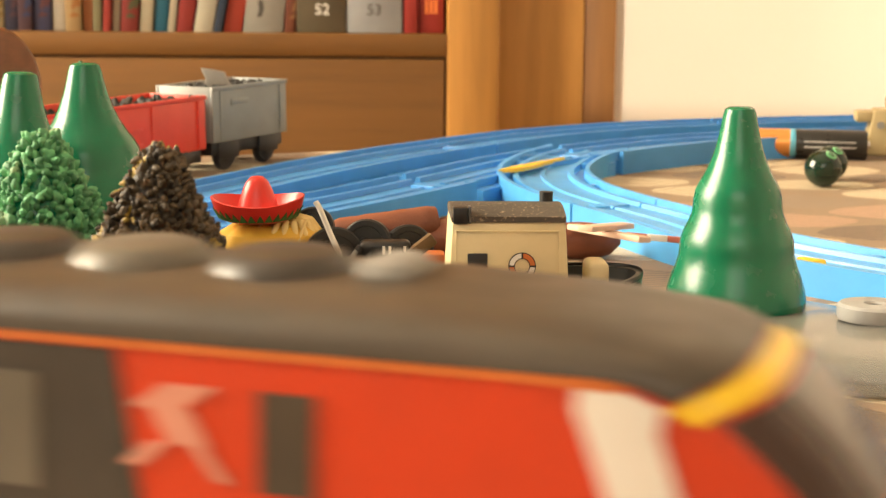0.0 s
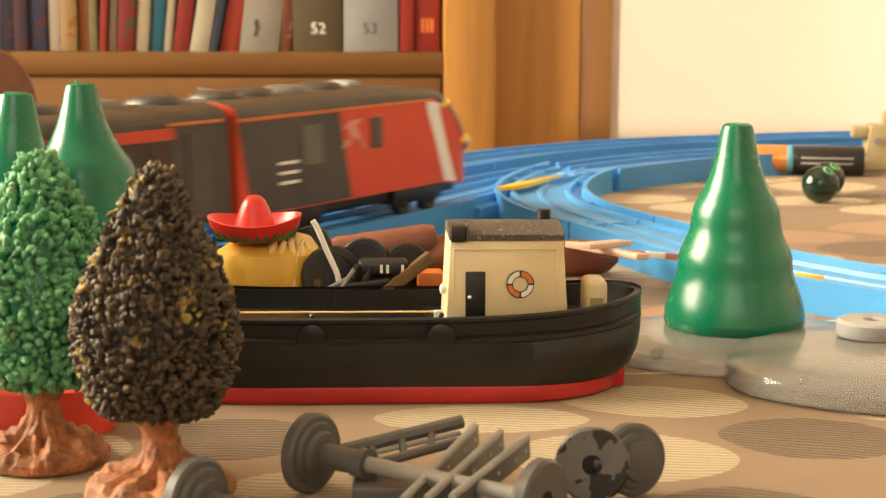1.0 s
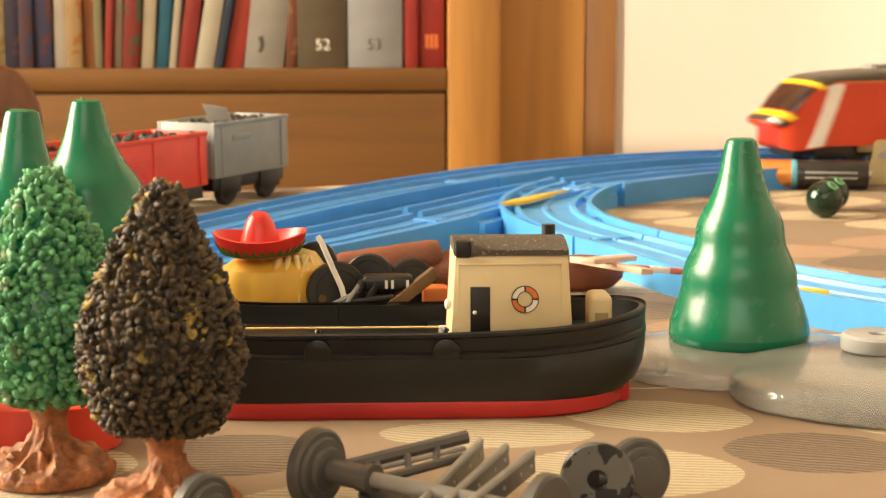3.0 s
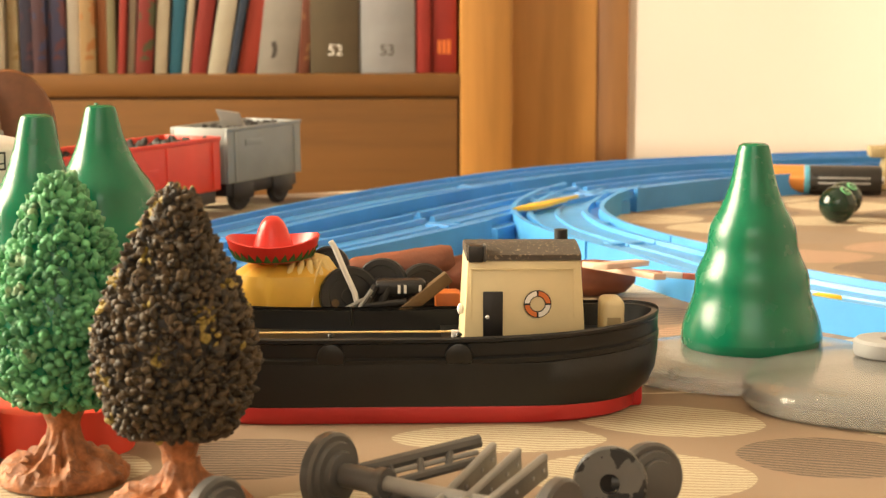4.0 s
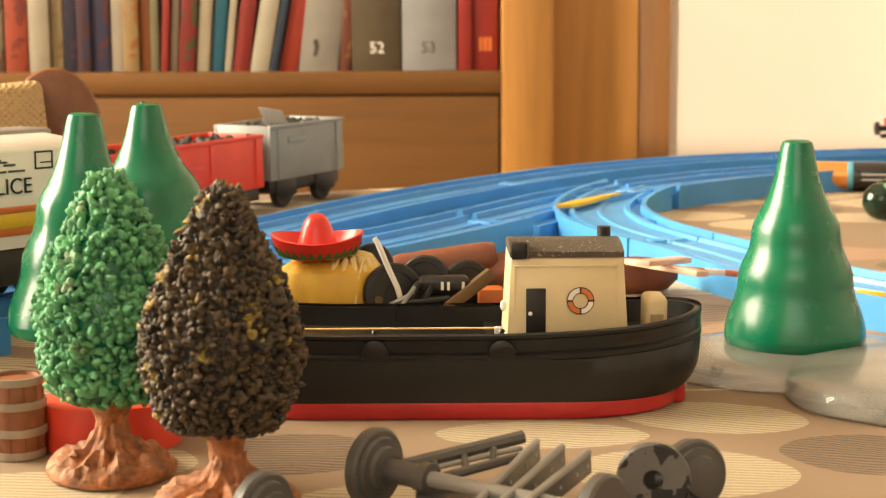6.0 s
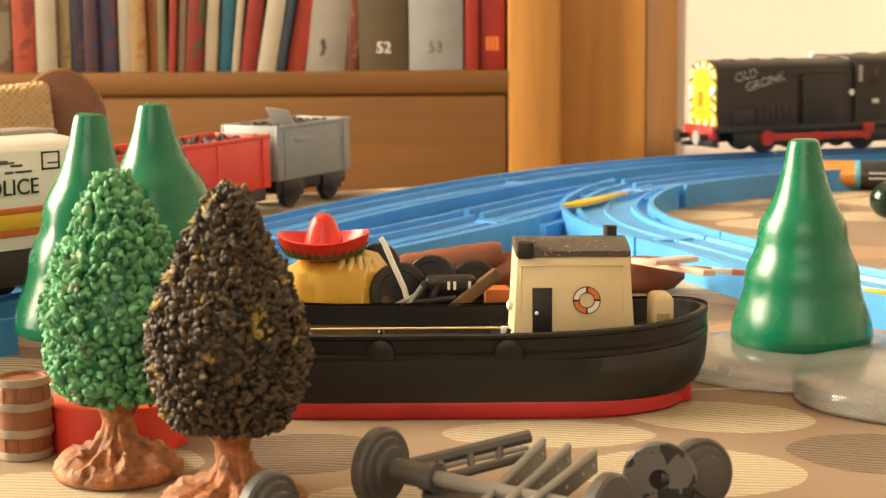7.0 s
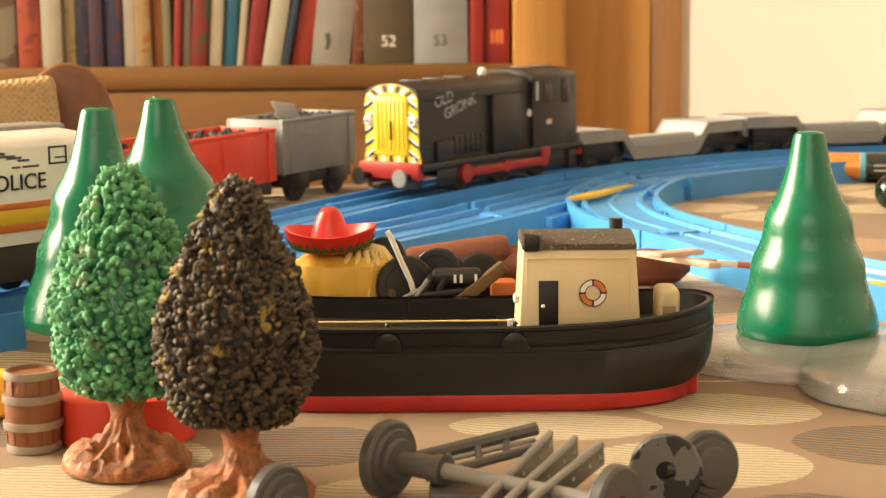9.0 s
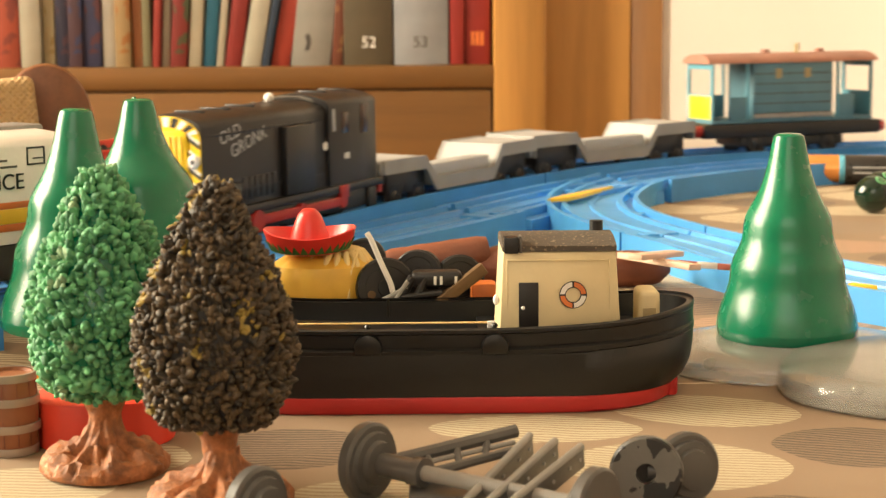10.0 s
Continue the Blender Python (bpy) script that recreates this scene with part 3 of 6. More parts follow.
def shelf_books():
    kx = 1 / 2.435
    rows = [
        # left and right edge in the row, colour, what it is, lean, blotch
        (-250, -200, (0.30, 0.06, 0.03), "dark red book standing on the shelf", 0, None),
        (-198, -150, (0.55, 0.45, 0.30), "cream paperback standing on the shelf", 0, None),
        (-148, -95, (0.08, 0.10, 0.16), "navy blue book standing on the shelf", 0, None),
        (-93, -48, (0.45, 0.10, 0.04), "orange-red book standing on the shelf", 0, None),
        (-46, 30, (0.36, 0.30, 0.20), "tan book with a worn spine", 0, (0.2, 0.12, 0.08)),
        (32, 73, (0.50, 0.085, 0.035), "orange-red book with a small dark emblem", 0, (0.30, 0.05, 0.03)),
        (75, 111, (0.60, 0.53, 0.40), "off-white book with a faint mark", 0, None),
        (113, 133, (0.58, 0.47, 0.26), "cream book with a yellow pattern", 0, (0.42, 0.30, 0.10)),
        (135, 158, (0.035, 0.035, 0.075), "dark navy book with a patterned spine", 0, (0.12, 0.05, 0.07)),
        (159, 184, (0.10, 0.045, 0.060), "dark maroon and blue patterned book", 0, (0.04, 0.06, 0.16)),
        (185, 216, (0.055, 0.060, 0.14), "dark blue book with purple pattern", 0, (0.16, 0.05, 0.06)),
        (218, 240, (0.62, 0.56, 0.46), "white paperback book standing on the shelf", 0, None),
        (241, 269, (0.52, 0.34, 0.15), "beige book with an orange top", 0, (0.50, 0.20, 0.05)),
        (271, 288, (0.46, 0.16, 0.05), "orange thin book standing on the shelf", 0, None),
        (289, 304, (0.30, 0.27, 0.14), "greenish tan thin book", 0, None),
        (306, 319, (0.45, 0.045, 0.030), "red thin book standing on the shelf", 3, None),
        (321, 334, (0.62, 0.55, 0.42), "white thin book standing on the shelf", 3, None),
        (336, 366, (0.30, 0.030, 0.022), "dark red book with a green picture", 4, (0.10, 0.12, 0.05)),
        (368, 391, (0.66, 0.58, 0.42), "cream white book leaning slightly", 4, None),
        (393, 416, (0.020, 0.17, 0.27), "teal blue book leaning slightly", 5, None),
        (418, 431, (0.62, 0.54, 0.40), "off-white thin book leaning slightly", 6, None),
        (433, 461, (0.36, 0.030, 0.022), "red book leaning to the side", 8, None),
        (463, 496, (0.66, 0.60, 0.46), "cream book leaning to the side", 10, None),
        (498, 512, (0.030, 0.055, 0.10), "navy book leaning to the side", 11, None),
        (514, 546, (0.55, 0.060, 0.030), "bright red book leaning to the side", 11, None),
        (549, 618, (0.44, 0.41, 0.36), "light grey book with a small dark picture", 7, None),
        (622, 641, (0.23, 0.065, 0.030), "brown-red book leaning to the side", 4, (0.40, 0.20, 0.08)),
        (644, 731, (0.155, 0.120, 0.068), "thick dark khaki volume numbered 52", 0, None),
        (733, 829, (0.49, 0.50, 0.52), "thick light grey volume numbered 53", 0, None),
        (832, 857, (0.50, 0.040, 0.028), "red book beside the numbered volumes", 0, None),
        (859, 903, (0.47, 0.034, 0.024), "wide red book with pale lettering", 0, None),
    ]
    random.seed(4)
    for a, b, c, what, lean, blotch in rows:
        x0, x1 = (a - 784) * kx, (b - 784) * kx
        w = x1 - x0 - 0.3
        t = book(x0, max(w, 3.5), 190 + random.uniform(-20, 40), c, what, lean, 150, blotch, 8 + random.uniform(0, 5))
        if "52" in what:
            words("number", "52", 8.0, M["white"], t, mm(12.5, -0.15, 13, 90, 0, 0), "white number 52")
        elif "53" in what:
            words("number", "53", 8.0, M["train_roof"], t, mm(13.5, -0.15, 13, 90, 0, 0), "grey number 53")
        elif "pale lettering" in what:
            for i in range(3):
                part("lettering", box(4 + i * 3.4, 6.4 + i * 3.4, -0.2, 0.05, 14, 24, 0), M["orange"], t, "pale lettering bar")
        elif "small dark picture" in what:
            part("picture", slab([(8, 0), (11, 1), (12, 7), (10, 13), (7, 11), (9, 6)], 0, 0.2), M["train_dark"], t, "small dark picture", at=mm(1, -0.05, 12, 90, 0, 0))


shelf_books()

# ---- blue track ----
SIDE = [(-18, -1), (-18, 9), (-16.2, 9), (-15.8, 5), (-12.2, 5), (-11.8, 7.8), (-9.9, 7.8), (-9.5, 5.9), (-1.2, 5.9), (-0.9, 6.6)]
PROFILE = SIDE + [(-x, z) for x, z in reversed(SIDE)]
OPEN_NEAR = SIDE + [(0.9, 6.6), (1.2, 5.9), (9.5, 5.9), (9.9, 7.8), (11.8, 7.8), (12.2, 5), (14.5, 5), (16, 5), (17.6, 4.8), (18, -1)]
LOW = [(x, z - 0.25 if z > 7 else (z + 0.25 if z > 0 else z)) for x, z in PROFILE]


def track_piece(pts, profile, material, label, pegs=True):
    """One piece of channel track along plan points (profile offsets to the right of the way)."""
    t = thing("track_piece", Matrix.Identity(4), label, "toy track", "blue track pieces")
    pts = np.asarray(pts)
    g = np.gradient(pts, axis=0)
    g /= np.linalg.norm(g, axis=1)[:, None]
    rings = [[(p[0] + o * d[1], p[1] - o * d[0], z + lift(p[1])) for o, z in profile] for p, d in zip(pts, g)]
    part("channel", loft(rings), material, t)
    # joint tongue and guide pegs
    a, d = pts[-1], g[-1]
    n = np.array([d[1], -d[0]])
    q0, q1 = a - d * 9, a - d * 2
    o = [(q0 + n * 5), (q1 + n * 7), (q1 - n * 7), (q0 - n * 5)]
    part("joint_tongue", slab([tuple(v) for v in o], 5.7 + lift(a[1]), 6.9 + lift(a[1]), 0.2), material, t)
    if pegs:
        for f in (0.3, 0.7):
            i = int(f * (len(pts) - 1))
            for sgn in (-1, 1):
                q = pts[i] + sgn * 13.4 * np.array([g[i][1], -g[i][0]])
                part("peg", box(q[0] - 1.6, q[0] + 1.6, q[1] - 1.6, q[1] + 1.6, 4.7 + lift(q[1]), 7.4 + lift(q[1]), 0.4), material, t)
    return t


def cut(line, piece):
    """Cuts a line of 4 mm steps into pieces."""
    n = max(1, round(len(line) * 4.0 / piece))
    ends = np.linspace(0, len(line) - 1, n + 1).astype(int)
    for a, b in zip(ends, ends[1:]):
        seg = line[a:b + 1].copy()
        d = seg[1] - seg[0]
        seg[0] += d * 0.12
        seg[-1] -= (seg[-1] - seg[-2]) * 0.12
        yield seg


def tracks():
    for seg in cut(BACK_PTS, 165):
        track_piece(seg, PROFILE, M["blue"], "blue plastic channel track piece lying on the tablecloth")
    near = NEAR_PTS[:-8]
    for seg in cut(near, 165):
        track_piece(seg, PROFILE, M["blue"], "blue plastic curved track piece lying on the tablecloth")
    f = FRONT_PTS[6:]
    y = f[:, 1]
    for lo, hi, prof, what in ((0, 588, PROFILE, "straight"), (588, 672, OPEN_NEAR, "turnout"), (672, 9999, PROFILE, "curved")):
        run = f[(y >= lo) & (y < hi)]
        for seg in cut(run, 170):
            track_piece(seg, prof, M["blue"], f"blue plastic {what} track piece beside the other line", what != "turnout")
    # flat spacer plates between the two lines
    for lo, hi in ((470, 545), (547, 620), (622, 690)):
        far = offset(BACK_PTS, 18.3)
        near_ = offset(FRONT_PTS, -18.3)
        far = far[(far[:, 1] > lo) & (far[:, 1] < hi)][::3]
        rows = []
        for q in far:
            j = int(np.argmin(np.hypot(near_[:, 0] - q[0], near_[:, 1] - q[1])))
            r = near_[j]
            if r[0] - q[0] + q[1] - r[1] > 4:
                rows.append([(q[0], q[1], 4.4 + lift(q[1])), (r[0], r[1], 4.4 + lift(r[1])), (r[0], r[1], lift(r[1])), (q[0], q[1], lift(q[1]))])
        if len(rows) > 2:
            t = thing("track_spacer", Matrix.Identity(4), "flat blue plastic spacer plate between the two tracks", "toy track", "blue spacer plates")
            part("plate", loft(rows), M["blue"], t)
    # the diverging road of the turnout, in paler plastic
    br = spline([(92, 684), (75, 650), (65, 612), (67, 574), (78, 541), (92, 510), (107, 471), (134, 431), (176, 386), (235, 345), (310, 318)])
    for i, seg in enumerate(cut(br, 150)):
        track_piece(seg, LOW, M["blue_light"], "pale blue plastic turnout branch track piece")
    # yellow switch blade
    t = thing("switch_lever", mm(62, 623, lift(623) + 7.7, 0, -1, 52), "yellow plastic switch blade on the blue turnout", "switch lever")
    part("blade", slab([(-24, 0.4), (-14, -3.6), (-6, -3.4), (10, -0.6), (26, 1.2), (26, 2.0), (6, 2.4), (-12, 2.2)], 0, 1.6, 0.4), M["yellow"], t)
    t = thing("switch_lever", mm(120, 430, lift(430) + 7.3, 0, 0, -40), "small yellow plastic switch piece on the pale blue branch", "switch lever")
    part("blade", slab([(-3, -1.6), (2, -1.3), (5, 0), (2, 1.0), (-3, 1.3)], 0, 1.6, 0.3), M["yellow"], t)


tracks()

# ---- green cones ----


def cone(m, label, s=1.0, flare=0.0):
    t = thing("toy_tree_cone", m, label, "toy tree", "green plastic cones")
    pr = [(0, 0.6), (15.2, 0.6), (16.2, 0.0), (16.8, 0.8), (16.9, 2.5), (16.5, 5), (15.6, 8), (14.5, 10.8), (13.9, 13), (13.7, 15), (13.5, 17), (12.9, 19), (11.8, 21.2), (11.0, 23.2),
          (10.7, 25), (10.5, 27), (10.1, 29), (9.2, 31), (8.0, 33), (6.8, 35.6), (5.8, 38.5), (5.0, 41.5), (4.4, 44.5), (3.9, 47.2), (3.5, 48.4), (2.7, 48.9), (0, 49.0)]
    skin = [(r * s * (1 + flare * min(1.0, max(0.0, (46 - z) / 16))), z * s) for r, z in pr]
    part("base_rim", lathe(skin[:5] + [(skin[4][0] - 1.5 * s, skin[4][1]), (0, skin[4][1])], 64), M["cone"], t)
    part("cone", lathe(skin[4:], 64), M["cone"], t)
    # mould flash at the rim of the top
    if flare:
        part("flash", box(2.2 * s, 3.6 * s, -0.4, 0.4, 48.3 * s, 49.3 * s, 0.15), M["cone"], t)


cone(mm(87.5, 377, 6.0, 0, -0.6, 0), "glossy green plastic cone tree standing on a cloudy plastic base")
cone(mm(-83.0, 372, 10.7, 0, 1.8, 0), "glossy green plastic cone tree standing on the track edge", 1.06)
cone(mm(-73.6, 412, 10.0, 0, 1.2, 120), "glossy green plastic cone tree standing on the track", 1.08, 0.2)


def cloudy_base(m, rx, ry, h, top_r, label, disc=None, dy=0):
    t = thing("cloudy_base", m, label, "plastic base", "cloudy plastic bases")
    random.seed(3)
    rings = []
    ph = [random.uniform(0, 6.3) for _ in range(4)]
    for f, z in ((0.975, 0.0), (1.0, 0.7), (1.0, h * 0.4), (0.985, h * 0.6), (0.93, h * 0.78), (0.78, h * 0.92), (top_r, h), (0.0, h + 0.05)):
        ring = []
        for i in range(56):
            a = 2 * math.pi * i / 56
            w = 1 + 0.03 * math.sin(2 * a + ph[0]) + 0.02 * math.sin(3 * a + ph[1]) + 0.012 * math.sin(7 * a + ph[2])
            ring.append((rx * f * w * math.cos(a), ry * f * w * math.sin(a), z))
        rings.append(ring)
    part("base", loft(rings, cap=True), M["frost"], t)
    # moulded knobs on the rim
    for a in (200, 222, 310):
        b = bmesh.new()
        bmesh.ops.create_icosphere(b, subdivisions=2, radius=1.6, matrix=Matrix.Translation((rx * 0.93 * math.cos(radians(a)), ry * 0.93 * math.sin(radians(a)), h * 0.6)))
        part("knob", b, M["frost"], t)
    if disc:
        part("disc", lathe([(2.0, h + 0.3), (disc, h + 0.3), (disc + 0.3, h + 0.8), (disc + 0.3, h + 3.4), (disc - 0.4, h + 4.0), (2.4, h + 4.0), (2.0, h + 3.6), (2.0, h + 0.3)], 48), M["grey_pale"], t, "pale grey disc with a centre hole", at=mm(0, dy, 0))
    return t


cloudy_base(mm(88, 374, 0), 33, 29, 6.0, 0.5, "low cloudy translucent plastic base under the green cone")
cloudy_base(mm(114, 343, 0), 35, 34, 8.0, 0.3, "cloudy translucent plastic base with a grey disc on top", 8.0, 10)

# ---- boat ----


def boat():
    t = thing("toy_boat", mm(0, 346, 0), "black and red toy barge with a cream cabin, loaded with scrap", "toy boat")
    L0, L1 = -58.0, 59.2

    def half(x):
        """Half breadth of the hull at x: round stern, fuller bow."""
        if x > 30:
            u = (x - 30) / (L1 - 30)
            return 18.6 * math.sqrt(max(0.0, 1 - u ** 2.3))
        if x < -25:
            u = (-25 - x) / (-25 - L0)
            return 18.6 * math.sqrt(max(0.0, 1 - u ** 2.0))
        return 18.6

    def sheer(x):
        return 17.4 + 3.0 * max(0.0, (x - 8) / 50) ** 2 + 5.0 * max(0.0, (-20 - x) / 38) ** 2

    xs = [L0 + (L1 - L0) * (0.5 - 0.5 * math.cos(math.pi * i / 48)) for i in range(49)]
    port = [(x, -half(x)) for x in xs]
    star = [(x, half(x)) for x in reversed(xs[1:-1])]
    loop = port + star

    def ring(f, z=None, lift=0.0, inset=0.0):
        out = []
        for x, y in loop:
            s = math.copysign(max(abs(y) - inset, 0.0), y) if y else 0.0
            xx = x * (1 - inset / 60)
            out.append((xx * f if z is not None and z < 5 else xx, s, sheer(x) + lift if z is None else z))
        return out

    def under(f, z, fy=1.0):
        return [(x * f + (3 * (1 - f)), y * fy, z) for x, y in loop]

    # bottom in red, topsides in black, with a hollow hold
    red = loft([under(0.89, 0.0, 1.085), under(0.91, 0.5, 1.10), under(0.92, 3.2, 1.10), under(0.925, 3.5, 1.095)])
    part("keel", red, M["keel"], t, "red lower hull")
    part("rudder_post", box(44, 55.2, -6.5, 6.5, 0, 9.6, 0.9), M["keel"], t, "red rudder post")
    rings = [under(0.93, 3.6, 1.095), under(0.965, 5.4, 1.095), under(0.99, 8.5, 1.09), under(1.0, 12.5, 1.075), ring(1, lift=-4.2), ring(1, lift=-3.0), ring(1), ring(1, lift=0.0, inset=1.3), ring(1, lift=-5.0, inset=1.5)]
    rings = [[(x, y, min(z, sheer(x) - 4.3)) if i < 4 else (x, y, z) for x, y, z in r] for i, r in enumerate(rings)]
    part("hull", loft(rings), M["hull"], t, "black upper hull")

    def strake(name, lift, r):
        pts = [(x, y * 1.012 + math.copysign(0.25, y), sheer(x) + lift) for x, y in loop]
        b = loft([[(x, y + math.copysign(r * c, y), z + r * s) for x, y, z in pts] for c, s in ((0, 1), (0.9, 0.5), (0.9, -0.5), (0, -1))], cap=False)
        part(name, b, M["hull"], t)

    strake("rubbing_strake", -4.6, 0.95)
    strake("gunwale", -0.1, 0.7)
    # half-round fender lugs with bollards above
    lug = None
    for x in (-12.3, 14.4):
        o = [(2.9 * math.cos(a), 2.9 * math.sin(a)) for a in np.linspace(-0.5, math.pi + 0.5, 20)]
        b = slab(o, 0, 1.3, 0.35)
        if lug is None:
            lug = part("fender_lug", b, M["hull"], t, at=mm(x, -19.1, 14.0, 90, 0, 0))
        else:
            b.free()
            again(lug, mm(x, -19.1, 14.0, 90, 0, 0))
        part("bollard", lathe([(0, 0), (0.5, 0), (0.5, 0.9), (0.8, 1.1), (0.5, 1.6), (0, 1.7)], 12), M["hull"], t, at=mm(x, -18.0, 17.2))
    part("rail_wire", rod((-32, -17.2, 18.9), (13.2, -17.2, 18.9), 0.22, seg=8), M["straw"], t, "thin pale wire along the side")
    part("bracket", box(12.9, 14.7, -17.6, -16.7, 17.5, 19.2, 0.2), M["white"], t)
    part("far_post", rod((-8.8, 17.2, 14), (-8.8, 17.2, 18.2), 0.35, seg=8), M["hull"], t)
    part("deck", slab([(x * 0.965, y * 0.9) for x, y in loop if x > 12], 13.0, 14.0), M["hull"], t)
    # cabin
    cx, f, bk = 28.4, -13.2, 9.5
    z0, z1 = 14.1, 33.2
    b = loft([[(cx - 12.9, f, z0), (cx + 13.4, f, z0), (cx + 13.4, bk, z0), (cx - 12.9, bk, z0)],
              [(cx - 11.9, f + 0.8, z1), (cx + 12.2, f + 0.8, z1), (cx + 12.2, bk - 0.8, z1), (cx - 11.9, bk - 0.8, z1)]])
    bmesh.ops.bevel(b, geom=list(b.edges), offset=0.5, segments=2, profile=0.5, affect="EDGES")
    cabin = part("cabin", b, M["cream"], t, "cream cabin with sloping sides")
    roof = []
    for x in (-12.0, 12.3):
        roof.append([(cx + x, f + 0.5, z1 + 0.05)] + [(cx + x, f + 0.6 + (bk - f - 1.2) * i / 10, z1 + 0.4 + 2.5 * math.sin(math.pi * (0.08 + 0.84 * i / 10)) ** 0.8) for i in range(11)] + [(cx + x, bk - 0.5, z1 + 0.05)])
    part("cabin_roof", loft(roof), M["roof"], t, "dusty dark curved roof")
    part("chimney", rod((cx + 9.4, 1.5, z1 + 2.4), (cx + 9.4, 1.5, z1 + 4.9), 1.5), M["black"], t, "short black chimney")
    hb = box(cx - 11.7, cx - 8.6, f - 0.1, f + 3.5, z1 - 0.3, z1 + 3.2, 0.3)
    lamp_box = part("roof_lamp", hb, M["black"], t, "black lamp box at the roof corner")
    part("roof_lamp_rim", box(cx - 8.5, cx - 7.9, f, f + 3.4, z1 - 0.2, z1 + 3.4, 0.2), M["grey"], lamp_box)

    def on_front(x, z):
        k = (z - z0) / (z1 - z0)
        return f + 0.8 * k - 0.22

    part("cabin_door", box(cx - 8.6, cx - 4.4, f - 0.05, f + 0.6, 16, 26.6, 0.1), M["black"], cabin, "black door with a white knob")
    bb = bmesh.new()
    bmesh.ops.create_icosphere(bb, subdivisions=2, radius=0.45, matrix=Matrix.Translation((cx - 7.7, f - 0.1, 21.2)))
    part("door_knob", bb, M["white"], cabin)
    # life ring in four quarters on a black edge
    rx, rz = cx + 3.0, 23.9
    ang = math.degrees(math.atan2(0.8, z1 - z0))
    base = mm(rx, on_front(rx, rz) + 0.05, rz, 90 - ang, 0, 0)
    part("ring_edge", lathe([(1.55, 0), (2.95, 0), (2.95, 0.16), (1.55, 0.16), (1.55, 0)], 40), M["black"], cabin, at=base)
    for q in range(4):
        o = [(2.75 * math.cos(a), 2.75 * math.sin(a)) for a in np.linspace(q * math.pi / 2 + 0.08, (q + 1) * math.pi / 2 - 0.08, 9)]
        i = [(1.75 * math.cos(a), 1.75 * math.sin(a)) for a in np.linspace((q + 1) * math.pi / 2 - 0.1, q * math.pi / 2 + 0.1, 9)]
        part("ring_quarter", slab(o + i, 0.17, 0.3), M["orange"] if q in (0, 2) else M["white"], cabin, at=base)
    # raised panel lines on the front of the cabin
    for x0, x1, za, zb in ((-11.2, -10.9, 17, 31.5), (10.7, 11.0, 17, 31.5), (-10.9, 10.7, 31.2, 31.5)):
        part("panel_line", box(cx + x0, cx + x1, f + 0.3 if za > 20 else f + 0.28, f + 1.4, za, zb, 0.05), M["cream"], cabin)
    bb = bmesh.new()
    bmesh.ops.create_icosphere(bb, subdivisions=2, radius=1.05, matrix=Matrix.Translation((cx - 13.3, f + 3, 22.5)) @ Matrix.Diagonal((0.7, 0.7, 1.2, 1)))
    part("lamp", bb, M["white"], cabin, "small white lamp on the cabin side")
    # stern ventilator
    vent = part("ventilator", box(46.2, 51.2, -6, 3, 14.1, 23.5, 1.4, 3), M["cream"], t, "cream rounded ventilator box at the stern")
    part("vent_opening", box(47.3, 50.2, -6.25, -5.9, 15, 19.6, 0.1), M["khaki"], vent)
    return t


boat()

# ---- load in the hold ----


